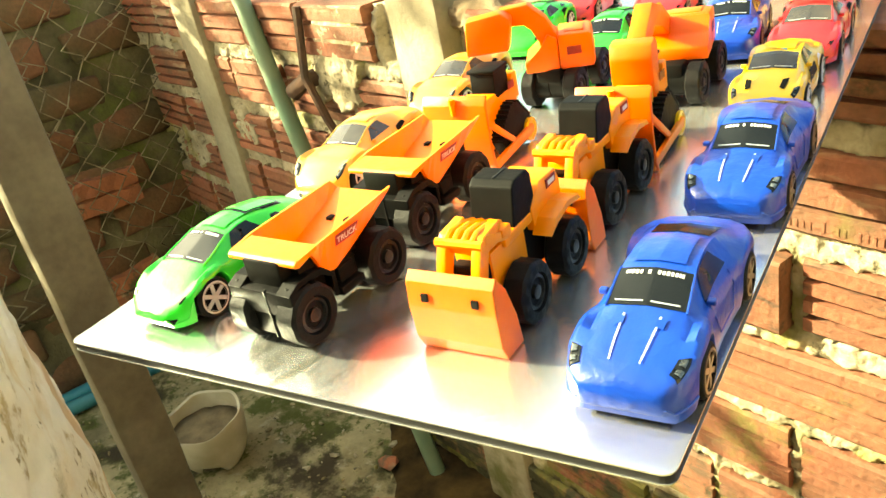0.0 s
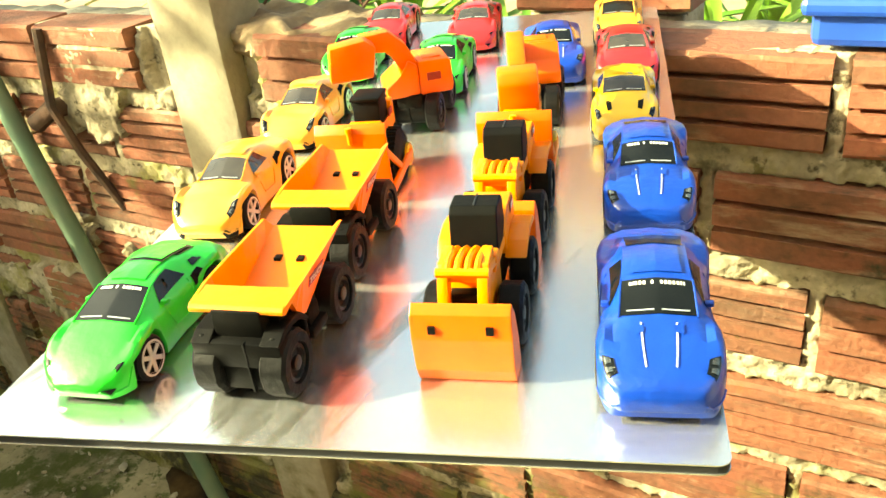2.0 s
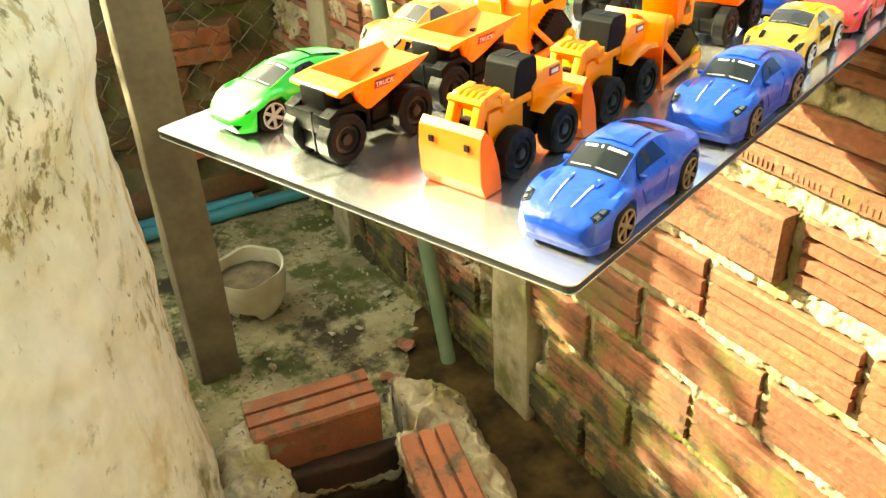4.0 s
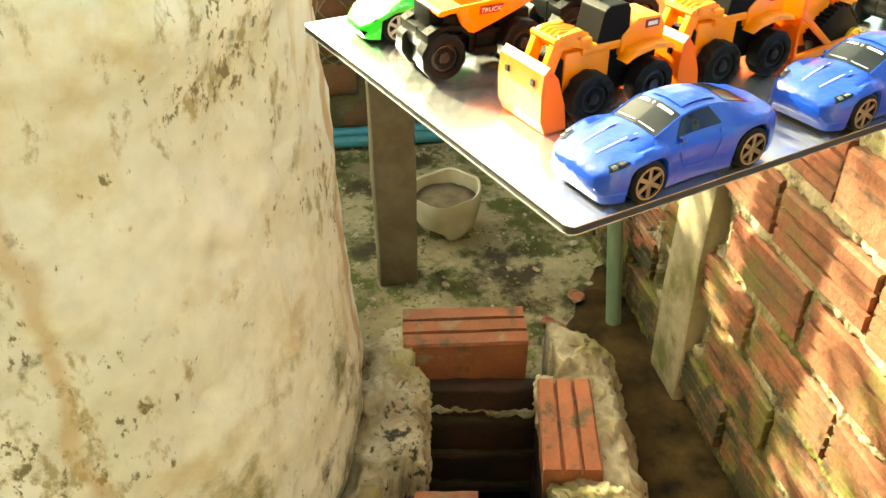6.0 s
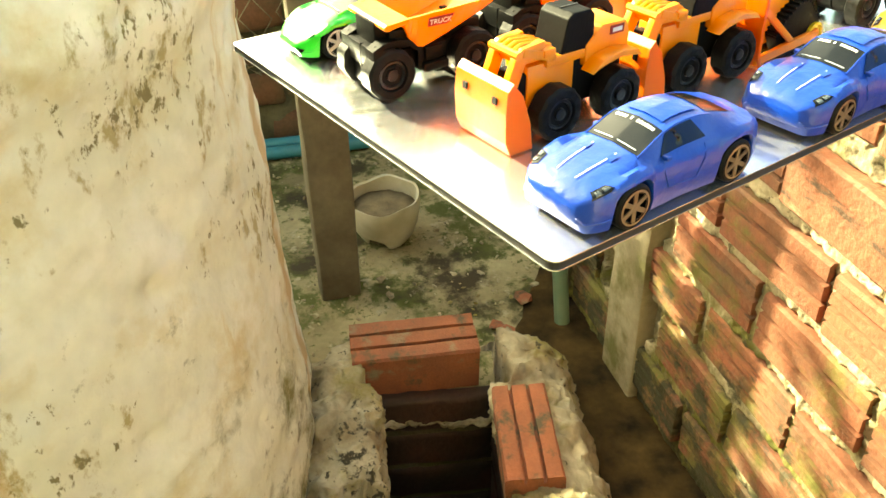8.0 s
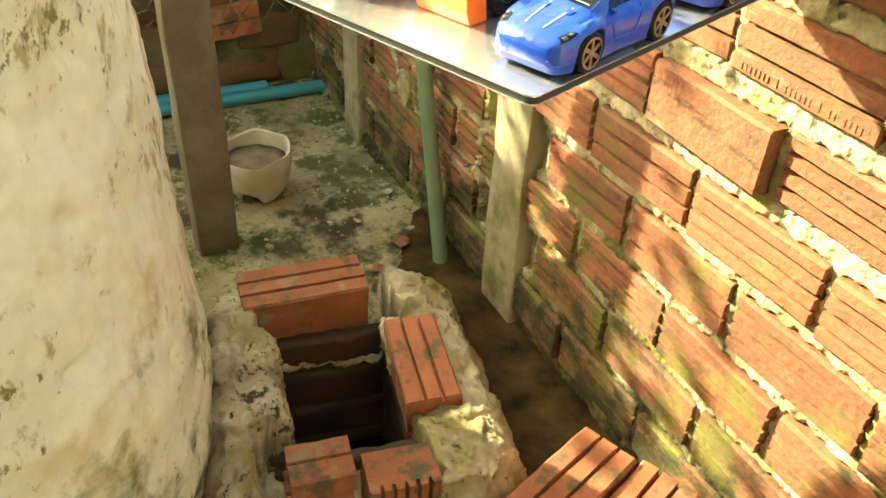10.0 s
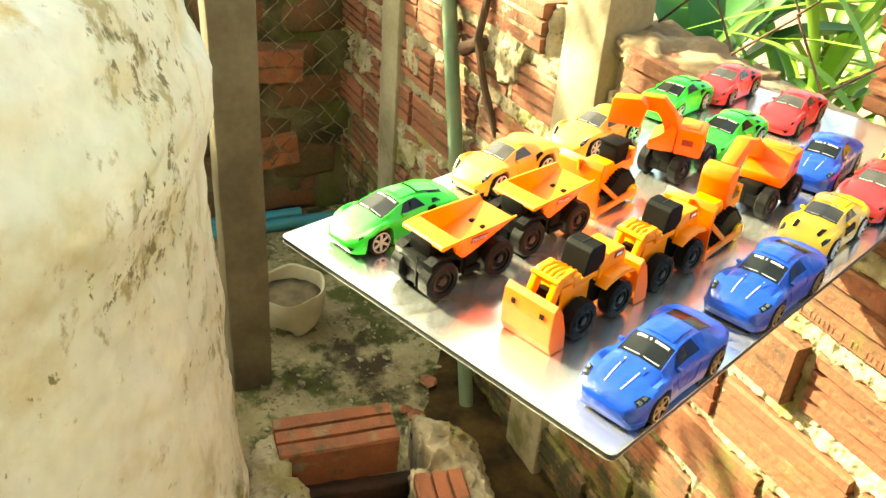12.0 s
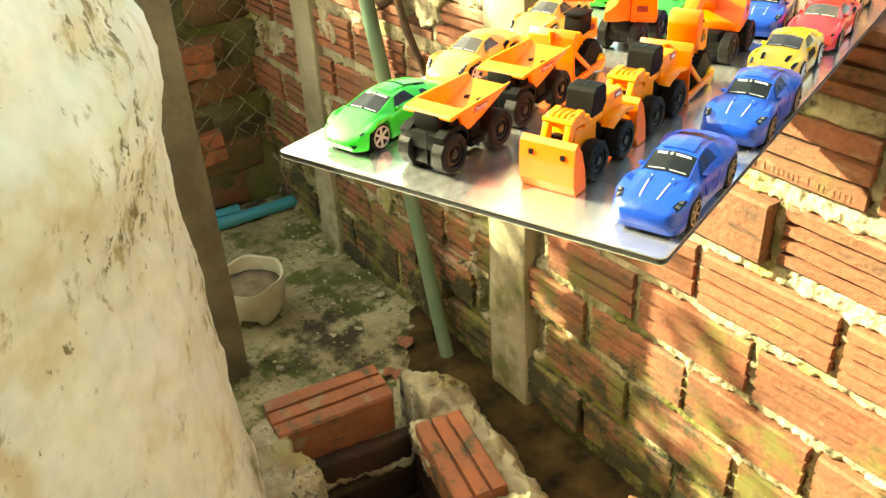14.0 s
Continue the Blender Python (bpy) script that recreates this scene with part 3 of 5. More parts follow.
for ring in fine:
    row = []
    for p, q, z in ring:
        if p < -0.085 and abs(q) < 0.102 and z > 0.005:
            z = -0.02 + (z - 0.035) * 0.1
        if p > 0.092 and -0.125 < q < 0.078 and z > 0.0:
            z *= 0.15
        if q > 0.075 and -0.09 < p < 0.125 and z > 0.066:
            z = 0.066 + (z - 0.066) * 0.25
        n = noise.noise_vector(Vector((p, q, z)) * 16) * 0.008 + noise.noise_vector(Vector((p, q, z)) * 42) * 0.008 + noise.noise_vector(Vector((p, q, z)) * 100) * 0.0050 + noise.noise_vector(Vector((p, q, z)) * 230) * 0.0022
        row.append(bm.verts.new(Vector((p, q, z)) + n))
    rings.append(row)
for a, b in zip(rings, rings[1:]):
    for k in range(len(a)):
        j = (k + 1) % len(a)
        bm.faces.new((a[k], a[j], b[j], b[k]))
part("collar", bm, RIM, drain, "sloping rough cement collar, crumbling and mossy", smooth="all")
# inner brick courses, their dark colour deepening the shade in the pit
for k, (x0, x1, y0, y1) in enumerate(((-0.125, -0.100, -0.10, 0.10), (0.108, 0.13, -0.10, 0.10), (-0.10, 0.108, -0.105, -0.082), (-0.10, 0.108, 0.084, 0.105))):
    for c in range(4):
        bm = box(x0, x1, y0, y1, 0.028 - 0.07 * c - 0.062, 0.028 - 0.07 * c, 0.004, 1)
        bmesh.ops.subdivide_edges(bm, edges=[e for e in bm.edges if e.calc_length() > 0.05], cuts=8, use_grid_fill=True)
        part("pit_course", rough(rough(bm, 0.004, 40, k + c), 0.002, 110, k), DARKBRICK, drain, "brick course inside the pit, coloured dark for the shade", smooth="all")
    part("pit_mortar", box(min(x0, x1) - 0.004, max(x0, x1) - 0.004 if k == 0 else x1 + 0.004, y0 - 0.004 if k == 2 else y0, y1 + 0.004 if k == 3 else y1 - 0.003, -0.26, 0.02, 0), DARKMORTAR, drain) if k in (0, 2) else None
part("pit_water", box(-0.13, 0.14, -0.13, 0.13, -0.32, -0.20, 0), mat("black_water", (0.006, 0.006, 0.005), 0.1), drain, "black standing water")
drain.matrix_basis = HOLE


def loose_brick(m, label, length=0.18, height=0.078, depth=0.075, seed=9, grooves=2, material=FRESHBRICK):
    me = ribbed_brick(length, height, depth, seed, grooves, 0.0012)
    me.materials.append(material)
    ob = new("brick", me)
    ob.matrix_basis = m
    return tagged(ob, label, "brick", group="bricks round the drain")


# the ribbed side of each faces up; length along the second turn
loose_brick(pose(-0.775, 0.338, 0.104, -84, 0, 83), "clean red clay brick with two grooves lying across the drain rim", seed=9)
loose_brick(pose(-0.574, 0.436, 0.092, -88, 0, -12), "cement smeared red clay brick set in the drain rim", 0.16, 0.072, 0.06, seed=10)
loose_brick(pose(-0.390, 0.335, 0.022, 0, 90, 80), "ribbed red clay brick set upright at the drain edge", 0.125, 0.085, 0.06, seed=11, grooves=5)
loose_brick(pose(-0.468, 0.258, 0.086, -90, 0, 80), "cement smeared half brick at the drain edge", 0.075, 0.06, 0.03, seed=12, grooves=1)
loose_brick(pose(-0.452, 0.250, 0.055, -90, 0, 80), "cement smeared half brick at the drain edge", 0.075, 0.075, 0.03, seed=15, grooves=1)
loose_brick(pose(-0.315, 0.500, 0.095, -90, 0, 110), "sunlit red clay brick lying on the floor by the wall", 0.17, 0.075, 0.085, seed=13)
loose_brick(pose(-0.245, 0.540, 0.088, -90, 0, 112), "sunlit red clay brick lying on the floor by the wall", 0.17, 0.075, 0.085, seed=14)

# wet mud in the gutter along the wall
bm = bmesh.new()
cols = []
for i in range(61):
    x = -1.02 + 0.92 * i / 60
    w = (0.150 + 0.06 * noise.noise(Vector((x * 7, 2, 0))) + 0.025 * noise.noise(Vector((x * 25, 5, 0)))) * min(1, (0.03 + i / 60) / 0.25, (1.02 - i / 60) / 0.1)
    cols.append([bm.verts.new((x, WALL_Y + 0.01 - (w + 0.01) * j / 8, 0.006 - 0.006 * (j / 8) ** 3 + 0.004 * noise.noise(Vector((x * 20, j * 0.4, 3))) - (0.008 if j == 8 else 0))) for j in range(9)])
for p, q in zip(cols, cols[1:]):
    for j in range(8):
        bm.faces.new((p[j], q[j], q[j + 1], p[j + 1]))
# mud brown with a near-black second tone that also deepens the gutter's shade
MUD = mat("wet_mud", (0.075, 0.046, 0.017), 0.9, spec=0.12, col2=(0.012, 0.009, 0.005), scale=16, bump=1.0, bscale=90, fine=0.4, world_co=True)
tagged(part("mud", bm, MUD, None, smooth="all"), "wet mud in the gutter along the wall, darkened for the shade", "mud", kind="stuff")

# ---- pipes, pot, debris ----
ob = part("leaning_pipe", tube([(-0.856, 0.606, -0.004), (-0.962, 0.615, 0.30), (-1.072, 0.624, 0.62), (-1.160, 0.630, 0.90)], 0.0125, 14), PVC_GREEN, None, smooth=True)
tagged(ob, "faded green plastic pipe leaning against the wall", "pipe")
for k, (px, y0, y1) in enumerate(((-1.575, 0.0, 0.645), (-1.618, -0.02, 0.52))):
    p = thing("water_pipe", "blue plastic water pipe lying on the floor by the back wall", "pipe", "blue pipes")
    part("tube", tube([(px - 0.01, y0, 0.016), (px, 0.3, 0.014), (px + 0.012, y1, 0.018)], 0.0145, 14), PVC_BLUE, p, smooth=True)
    if k:
        part("coupling", tube([(px + 0.004, 0.33, 0.014), (px + 0.006, 0.36, 0.0145)], 0.018, 14), RED_BIT, p, "red pipe fitting", smooth=True)
pot = thing("broken_pot", "chipped off-white ceramic pot with dry soil standing on the floor", "pot")
bm = lathe([(0.034, 0.0), (0.040, 0.004), (0.052, 0.022), (0.062, 0.045), (0.067, 0.070), (0.068, 0.094), (0.066, 0.099), (0.062, 0.097), (0.061, 0.070)], 64, close=False)
for v in bm.verts:
    a = math.atan2(v.co.y, v.co.x)
    if v.co.z < 0.03 and abs(a + 0.75) < 0.7:
        v.co.z += 0.026 * (1 - (abs(a + 0.75) / 0.7) ** 2) * (1 - v.co.z / 0.03)
    if v.co.z > 0.09:
        v.co.z += 0.006 * math.sin(a - 0.6) + 0.0025 * math.sin(5 * a)
part("vessel", rough(bm, 0.003, 20), CERAMIC, pot, smooth=True)
part("soil", rough(lathe([(0.048, 0.066), (0.062, 0.074), (0.03, 0.077), (0.008, 0.076)], 32), 0.003, 60), SOIL, pot, "dry brown soil", smooth="all")
pot.matrix_basis = pose(-1.186, 0.381, 0.0, 0, 0, 0)
rnd = random.Random(11)
for x, y, s, m, lab in [(-0.935, 0.566, 0.020, FRESHBRICK, "small red brick chip"), (-0.88, 0.50, 0.014, FRESHBRICK, "small red brick chip"), (-0.86, 0.51, 0.016, FRESHBRICK, "small red brick chip"),
                        (-1.06, 0.345, 0.010, RIM, "grey cement crumb"), (-1.01, 0.35, 0.009, RIM, "grey cement crumb"), (-1.10, 0.612, 0.009, CERAMIC, "white ceramic chip"), (-1.03, 0.52, 0.008, RIM, "grey cement crumb"), (-0.97, 0.60, 0.008, RIM, "grey cement crumb")]:
    bm = bmesh.new()
    bmesh.ops.create_icosphere(bm, subdivisions=1, radius=s)
    for v in bm.verts:
        v.co = Vector((v.co.x * 1.1, v.co.y * 0.8, v.co.z * 0.45)) + Vector((rnd.uniform(-1, 1), rnd.uniform(-1, 1), rnd.uniform(-1, 1))) * s * 0.2
    ob = part("rubble_chip", bm, m, None)
    ob.matrix_basis = pose(x, y, s * 0.35, 0, 0, rnd.uniform(0, 360))
    tagged(ob, lab + " lying on the floor", "rubble", "loose chips")
bm = bmesh.new()
for k in range(700):
    x, y = rnd.uniform(-1.6, -0.1), rnd.uniform(0.15, 0.64)
    if in_hole(x, y) or (-0.83 < x < -0.33 and 0.12 < y < 0.55):
        continue
    s = rnd.uniform(0.0015, 0.005)
    q = bmesh.ops.create_icosphere(bm, subdivisions=1, radius=s)
    bmesh.ops.transform(bm, matrix=pose(x, y, s * 0.2, rnd.uniform(0, 90), 0, rnd.uniform(0, 360)) @ Matrix.Diagonal((1.3, 0.8, 0.5, 1)), verts=q["verts"])
grit = part("grit", bm, RIM, None)
tagged(grit, "scattered grit and crumbs on the yard floor", "gravel", kind="stuff")

bracket = thing("rusty_bracket", "rusty iron peg with a hanging rod on the brick wall", "bracket")
part("peg", tube([(0, 0.07, 0.0), (-0.005, -0.01, 0.005), (-0.03, -0.02, -0.012)], 0.012, 10), RUST, bracket, smooth=True)
part("rod", tube([(0.005, 0.0, 0.10), (0, -0.012, 0.01), (0.02, -0.006, -0.05), (0.045, 0.012, -0.13)], 0.006, 8), RUST, bracket, smooth=True)
bracket.matrix_basis = pose(-0.965, 0.632, 0.612)


def wire_net(name, origin, ax, ay, cols, rows, cell, label, jitter, seed, material):
    """Chain-link netting: zigzag wires hooked into each other."""
    rnd = random.Random(seed)
    o, ax, ay = Vector(origin), Vector(ax), Vector(ay)
    nrm = ax.cross(ay).normalized()
    net = thing(name, label, "fence")
    for c in range(cols):
        pts = []
        for r in range(rows + 1):
            side = (r + c) % 2
            wob = noise.noise_vector(Vector((c * 0.35, r * 0.35, seed))) * jitter
            pts.append(o + ax * cell * (c + side) + ay * cell * 0.95 * r + nrm * (0.002 * (-1) ** r) + wob)
        part("wire", tube(pts, 0.0017, 5), material, net)
    return net


wire_net("wire_netting", (BACK_X + 0.05, -0.02, 0.17), (0, 1, 0), (0.03, 0, 1), 24, 26, 0.030, "crumpled rusty chain-link netting hanging before the back wall", 0.034, 3, WIRE)
wire_net("wire_fence", (-0.68, 0.715, TOP + 0.01), (1, 0, 0), (0, 0.1, 1), 7, 6, 0.066, "rusty chain-link fence on top of the brick wall", 0.008, 8, RUST)

# ---- planting behind the wall ----


def strap_plant(x, y, n, length, width, seed, name, label, material):
    """A clump of long arching leaves."""
    rnd = random.Random(seed)
    clump = thing(name, label, "plant", "plants behind the wall")
    part("stem", tube([(0, 0, -0.01), (0.01, 0, length * 0.3), (0.0, 0.01, length * 0.55)], 0.009, 7), material, clump, smooth=True)
    for k in range(n):
        bm = bmesh.new()
        a, lean, L = rnd.uniform(0, 6.28), rnd.uniform(0.25, 1.0), length * rnd.uniform(0.6, 1.1)
        base = rnd.uniform(0.1, 0.55) * length
        if y + math.sin(a) * L * lean < 0.86:
            a = -a if math.sin(a) < -0.3 else abs(a) % 3.14
        if y + math.sin(a) * L * lean < 0.86:
            a = 1.6
        prev = None
        for i in range(9):
            s = i / 8
            rr = L * lean * s * (0.5 + 0.5 * s)
            z = base + L * (0.75 * s - 0.75 * lean * s * s)
            w = width * math.sin(math.pi * min(1, 0.12 + 0.88 * s)) ** 0.7
            c, t = Vector((math.cos(a), math.sin(a), 0)), Vector((-math.sin(a), math.cos(a), 0))
            p = c * rr + Vector((0, 0, max(z, 0.02)))
            cur = [bm.verts.new(p - t * w + Vector((0, 0, w * 0.5))), bm.verts.new(p), bm.verts.new(p + t * w + Vector((0, 0, w * 0.5)))]
            if prev:
                bm.faces.new((prev[0], prev[1], cur[1], cur[0]))
                bm.faces.new((prev[1], prev[2], cur[2], cur[1]))
            prev = cur
        part("leaf", bm, material, clump, smooth="all")
    clump.matrix_basis = pose(x, y, 0)
    return clump


for k, (px, py) in enumerate(((-0.62, 1.15), (-0.95, 1.35), (-0.35, 1.3), (-1.25, 1.7), (-0.75, 1.75), (-0.1, 1.5), (-1.6, 1.6), (-0.4, 1.95), (0.3, 1.4))):
    strap_plant(px, py, 26, 0.85, 0.013, 20 + k, "strap_leaf_plant", "bright green plant with long arching strap leaves", LEAF)
strap_plant(-1.15, 1.25, 7, 1.0, 0.055, 60, "broad_leaf_plant", "dark green plant with broad hanging leaves", LEAF_DARK)

# leafy tree beyond the back wall, which dapples the light on the brickwork
tree = thing("leafy_tree", "leafy tree beyond the back wall, shading the brickwork", "tree")
part("trunk", tube([(0.1, 0, -0.02), (0.05, 0.02, 0.5), (0, 0, 1.05)], 0.035, 9), POST, tree, smooth=True)
rnd = random.Random(31)
bm = bmesh.new()
for k in range(9):
    tip = Vector((rnd.uniform(-0.35, 0.35), rnd.uniform(-0.5, 0.5), 1.15 + rnd.uniform(0, 0.5)))
    limb = part("limb", tube([(0, 0, 0.95), tip * 0.5 + Vector((0, 0, 0.5)), tip], 0.009, 6), POST, tree, smooth=True)
    for j in range(26):
        c = tip + Vector((rnd.gauss(0, 0.10), rnd.gauss(0, 0.13), rnd.gauss(0, 0.09)))
        d = Vector((rnd.uniform(-1, 1), rnd.uniform(-1, 1), rnd.uniform(-0.8, 0.2))).normalized()
        w = d.orthogonal().normalized()
        L, W = rnd.uniform(0.05, 0.09), rnd.uniform(0.012, 0.022)
        pts = [c, c + d * L * 0.4 + w * W, c + d * L, c + d * L * 0.4 - w * W]
        bm.faces.new([bm.verts.new(p) for p in pts])
part("crown", bm, LEAF, tree, "crown of narrow green leaves")
tree.matrix_basis = pose(-2.25, -0.18, 0)

crate = thing("plastic_crate", "bright blue plastic crate standing on the wall top", "crate")
part("tub", box(0, 0.30, 0, 0.09, 0.0, 0.16, 0.006), CRATE, crate)
part("lip", box(-0.006, 0.306, -0.008, 0.095, 0.022, 0.034, 0.004), CRATE, crate)
crate.matrix_basis = pose(-0.135, WALL_Y + 0.005, TOP + 0.004, 0, 0, 0)

# ---- the board ----
BOARD = pose(-0.316, 0.151, 0.72, 0, 0, 20.26)
BW, BL = 0.249, 0.54
board = thing("display_board", "bright scratched aluminium sheet with black core, resting on the wall", "board")


def plate(z0, z1, inset=0.0):
    bm = bmesh.new()
    r = 0.004
    pts = []
    for cx, cy, a0 in ((BW - r, r, -90), (BW - r, BL - r, 0), (r, BL - r, 90), (r, r, 180)):
        for k in range(5):
            a = radians(a0 + 22.5 * k)
            pts.append((cx + (r - inset) * math.cos(a), cy + (r - inset) * math.sin(a)))
    lo = [bm.verts.new((x, y, z0)) for x, y in pts]
    hi = [bm.verts.new((x, y, z1)) for x, y in pts]
    bm.faces.new(lo[::-1])
    bm.faces.new(hi)
    for i in range(len(pts)):
        j = (i + 1) % len(pts)
        bm.faces.new((lo[i], lo[j], hi[j], hi[i]))
    return bm


part("face_sheet", plate(-0.0005, 0.0), ALU, board, "bright scratched aluminium face")
part("core", plate(-0.0034, -0.0005, 0.0003), CORE, board, "black plastic core")
part("back_sheet", plate(-0.0039, -0.0034), ALU, board)
board.matrix_basis = BOARD


# ---- toy parts ----
def at_board(u, v, yaw=0.0):
    return BOARD @ pose(u, v, 0.0002, 0, 0, yaw)


def spoked_wheel(parent, x, y, r, w, side, rim_mat, spokes=6):
    """A car wheel: black tyre with a spoked bright rim."""
    tyre = part("wheel", lathe([(r * 0.62, -w / 2), (r * 0.9, -w / 2), (r, -w * 0.36), (r, w * 0.36), (r * 0.9, w / 2), (r * 0.66, w / 2), (r * 0.62, w * 0.2)], 26, "x"), RUBBER, parent, smooth=True)
    tyre.matrix_basis = pose(x, y, r, 0, 0, 0 if side > 0 else 180)
    bm = lathe([(r * 0.64, 0), (r * 0.78, 0), (r * 0.80, w * 0.05), (r * 0.70, w * 0.07)], 26, "x", close=False)
    moved(bm, Matrix.Translation((w * 0.48, 0, 0)))
    bm = merge(bm, moved(lathe([(r * 0.17, 0), (r * 0.17, w * 0.07), (r * 0.1, w * 0.1)], 12, "x"), Matrix.Translation((w * 0.42, 0, 0))))
    for k in range(spokes):
        bm = merge(bm, moved(box(w * 0.42, w * 0.5, -r * 0.10, r * 0.10, r * 0.1, r * 0.74, 0), Matrix.Rotation(2 * math.pi * k / spokes, 4, "X")))
    part("rim", bm, rim_mat, tyre, "bright spoked rim")
    return tyre


def tractor_wheel(parent, x, y, r, w, side, hub_mat=None):
    """A chunky moulded wheel with lugs and a deep hub."""
    seg = 40
    wob = lambda k, i: 1.035 if (k // 2) % 2 and 2 <= i <= 3 else 1.0
    tyre = part("wheel", lathe([(r * 0.60, -w / 2), (r * 0.86, -w / 2), (r * 0.97, -w * 0.38), (r * 0.97, w * 0.38), (r * 0.88, w * 0.5), (r * 0.62, w * 0.5), (r * 0.58, w * 0.3)], seg, "x", wob), RUBBER, parent, smooth=True)
    tyre.matrix_basis = pose(x, y, r, 0, 0, 0 if side > 0 else 180)
    bm = lathe([(r * 0.58, w * 0.18), (r * 0.56, w * 0.40), (r * 0.46, w * 0.42), (r * 0.42, w * 0.26), (r * 0.24, w * 0.26), (r * 0.22, w * 0.44), (r * 0.12, w * 0.46)], 26, "x")
    part("hub", bm, hub_mat or GREY, tyre, "moulded plastic hub")
    return tyre


def lettering(text, size, material, parent, m, name="lettering"):
    cu = bpy.data.curves.new("words", "FONT")
    cu.body, cu.size, cu.align_x, cu.align_y, cu.extrude = text, size, "CENTER", "CENTER", 0.00008
    ob = bpy.data.objects.new("words", cu)
    scene.collection.objects.link(ob)
    me = bpy.data.meshes.new_from_object(ob.evaluated_get(bpy.context.evaluated_depsgraph_get()))
    bpy.data.objects.remove(ob)
    me.materials.append(material)
    me.name = name
    t = new(name, me)
    t.parent, t.matrix_basis = parent, m
    return t


# ---- toy cars ----
def smooth_curve(points):
    xs, ys = [p[0] for p in points], [p[1] for p in points]

    def f(s):
        s = min(max(s, 0), 1)
        tot = wsum = 0.0
        for d, w in ((-0.03, 1), (-0.015, 2), (0, 3), (0.015, 2), (0.03, 1)):
            tot += w * float(np.interp(min(max(s + d, 0), 1), xs, ys))
            wsum += w
        return tot / wsum
    return f


class Shape:
    """The skin of a toy car, nose at y = 0: a section for each part of its length."""

    def __init__(self, length, half, clear, top, belt, plan, roof, axles, wheel, nose=0.03, arch=0.0017):
        self.nose, self.arch = nose, arch
        self.length, self.half, self.clear, self.axles, self.wheel = length, half, clear, axles, wheel
        self.top, self.belt, self.plan, self.roof = (smooth_curve(c) for c in (top, belt, plan, roof))

    def section(self, s):
        y = s * self.length
        w, zs, zt = self.half * self.plan(s), self.belt(s), self.top(s)
        zl = self.clear + (0.003 if s < 0.02 or s > 0.98 else 0)
        for a in self.axles:
            d, big = abs(y - a), self.wheel * 1.16
            if d < big:
                zl = max(zl, self.wheel + math.sqrt(big * big - d * d))
        zl = min(zl, zs - 0.002)
        end = min(s / self.nose, (1 - s) / 0.045)
        if end < 1:
            k = math.sqrt(max(0.0, 1 - (1 - end) ** 2))
            mid = zl + (zs - zl) * 0.5
            w *= 0.93 + 0.07 * k
            zs, zt = mid + (zs - mid) * (0.62 + 0.38 * k), mid + (zt - mid) * (0.62 + 0.38 * k)
            zl = mid - (mid - zl) * (0.80 + 0.20 * k)
        zt = max(zt, zs + 0.0004)
        wr = w * self.roof(s)
        h = zs - zl
        arch = self.arch * max(math.exp(-((y - a) / (self.wheel * 1.15)) ** 2) for a in self.axles)
        return [(0, y, zl), (w * 0.78, y, zl), (w * 0.955, y, zl + 0.0003), (w, y, zl + h * 0.3), (w * (0.985 + arch * 9), y, zl + h * 0.62), (w * 0.95, y, zl + h * 0.9 + arch * 0.7),
                (w * 0.86, y, zs + (zt - zs) * 0.05 + arch), (wr + (w * 0.86 - wr) * 0.45, y, zs + (zt - zs) * 0.52 - arch * 0.15), (wr, y, zs + (zt - zs) * 0.9), (wr * 0.6, y, zt), (0, y, zt + 0.0006)]

    def place(self, s, k, lift=0.0):
        def raw(s, k):
            sec = self.section(s)
            i = min(int(k), len(sec) - 2)
            a, b = Vector(sec[i]), Vector(sec[i + 1])
            return a.lerp(b, k - i)
        p = raw(s, k)
        if lift:
            ds = raw(min(s + 0.01, 1), k) - raw(max(s - 0.01, 0), k)
            dk = raw(s, min(k + 0.15, 10)) - raw(s, max(k - 0.15, 0))
            n = ds.cross(dk)
            if n.length > 0:
                n.normalize()
                if n.dot(p - Vector((0, p.y, self.clear + 0.006))) < 0:
                    n = -n
                p = p + n * lift
        return p

    def skin(self, n=72):
        bm = bmesh.new()
        rows = []
        ends = [0, 0.0015, 0.004, 0.008, 0.013, 0.019, 0.026, 0.034, 0.043]
        for at in ends + [0.054 + 0.892 * i / n for i in range(n + 1)] + [1 - e for e in ends[::-1]]:
            sec = self.section(at)
            right = [bm.verts.new(p) for p in sec]
            left = [bm.verts.new((-p[0], p[1], p[2])) for p in sec[1:-1]]
            rows.append(right + left[::-1])
        for a, b in zip(rows, rows[1:]):
            for k in range(len(a)):
                j = (k + 1) % len(a)
                bm.faces.new((a[k], a[j], b[j], b[k]))
        for row, out in ((rows[0], -1), (rows[-1], 1)):
            zc = sum(v.co.z for v in row) / len(row)
            cap = row
            for f, lift in ((0.85, 0.00025), (0.55, 0.0005)):
                inner = [bm.verts.new((v.co.x * f, row[0].co.y + out * lift, zc + (v.co.z - zc) * f)) for v in row]
                for k in range(len(row)):
                    j = (k + 1) % len(row)
                    bm.faces.new((cap[k], cap[j], inner[j], inner[k]))
                cap = inner
            bm.faces.new(cap)
        return bm

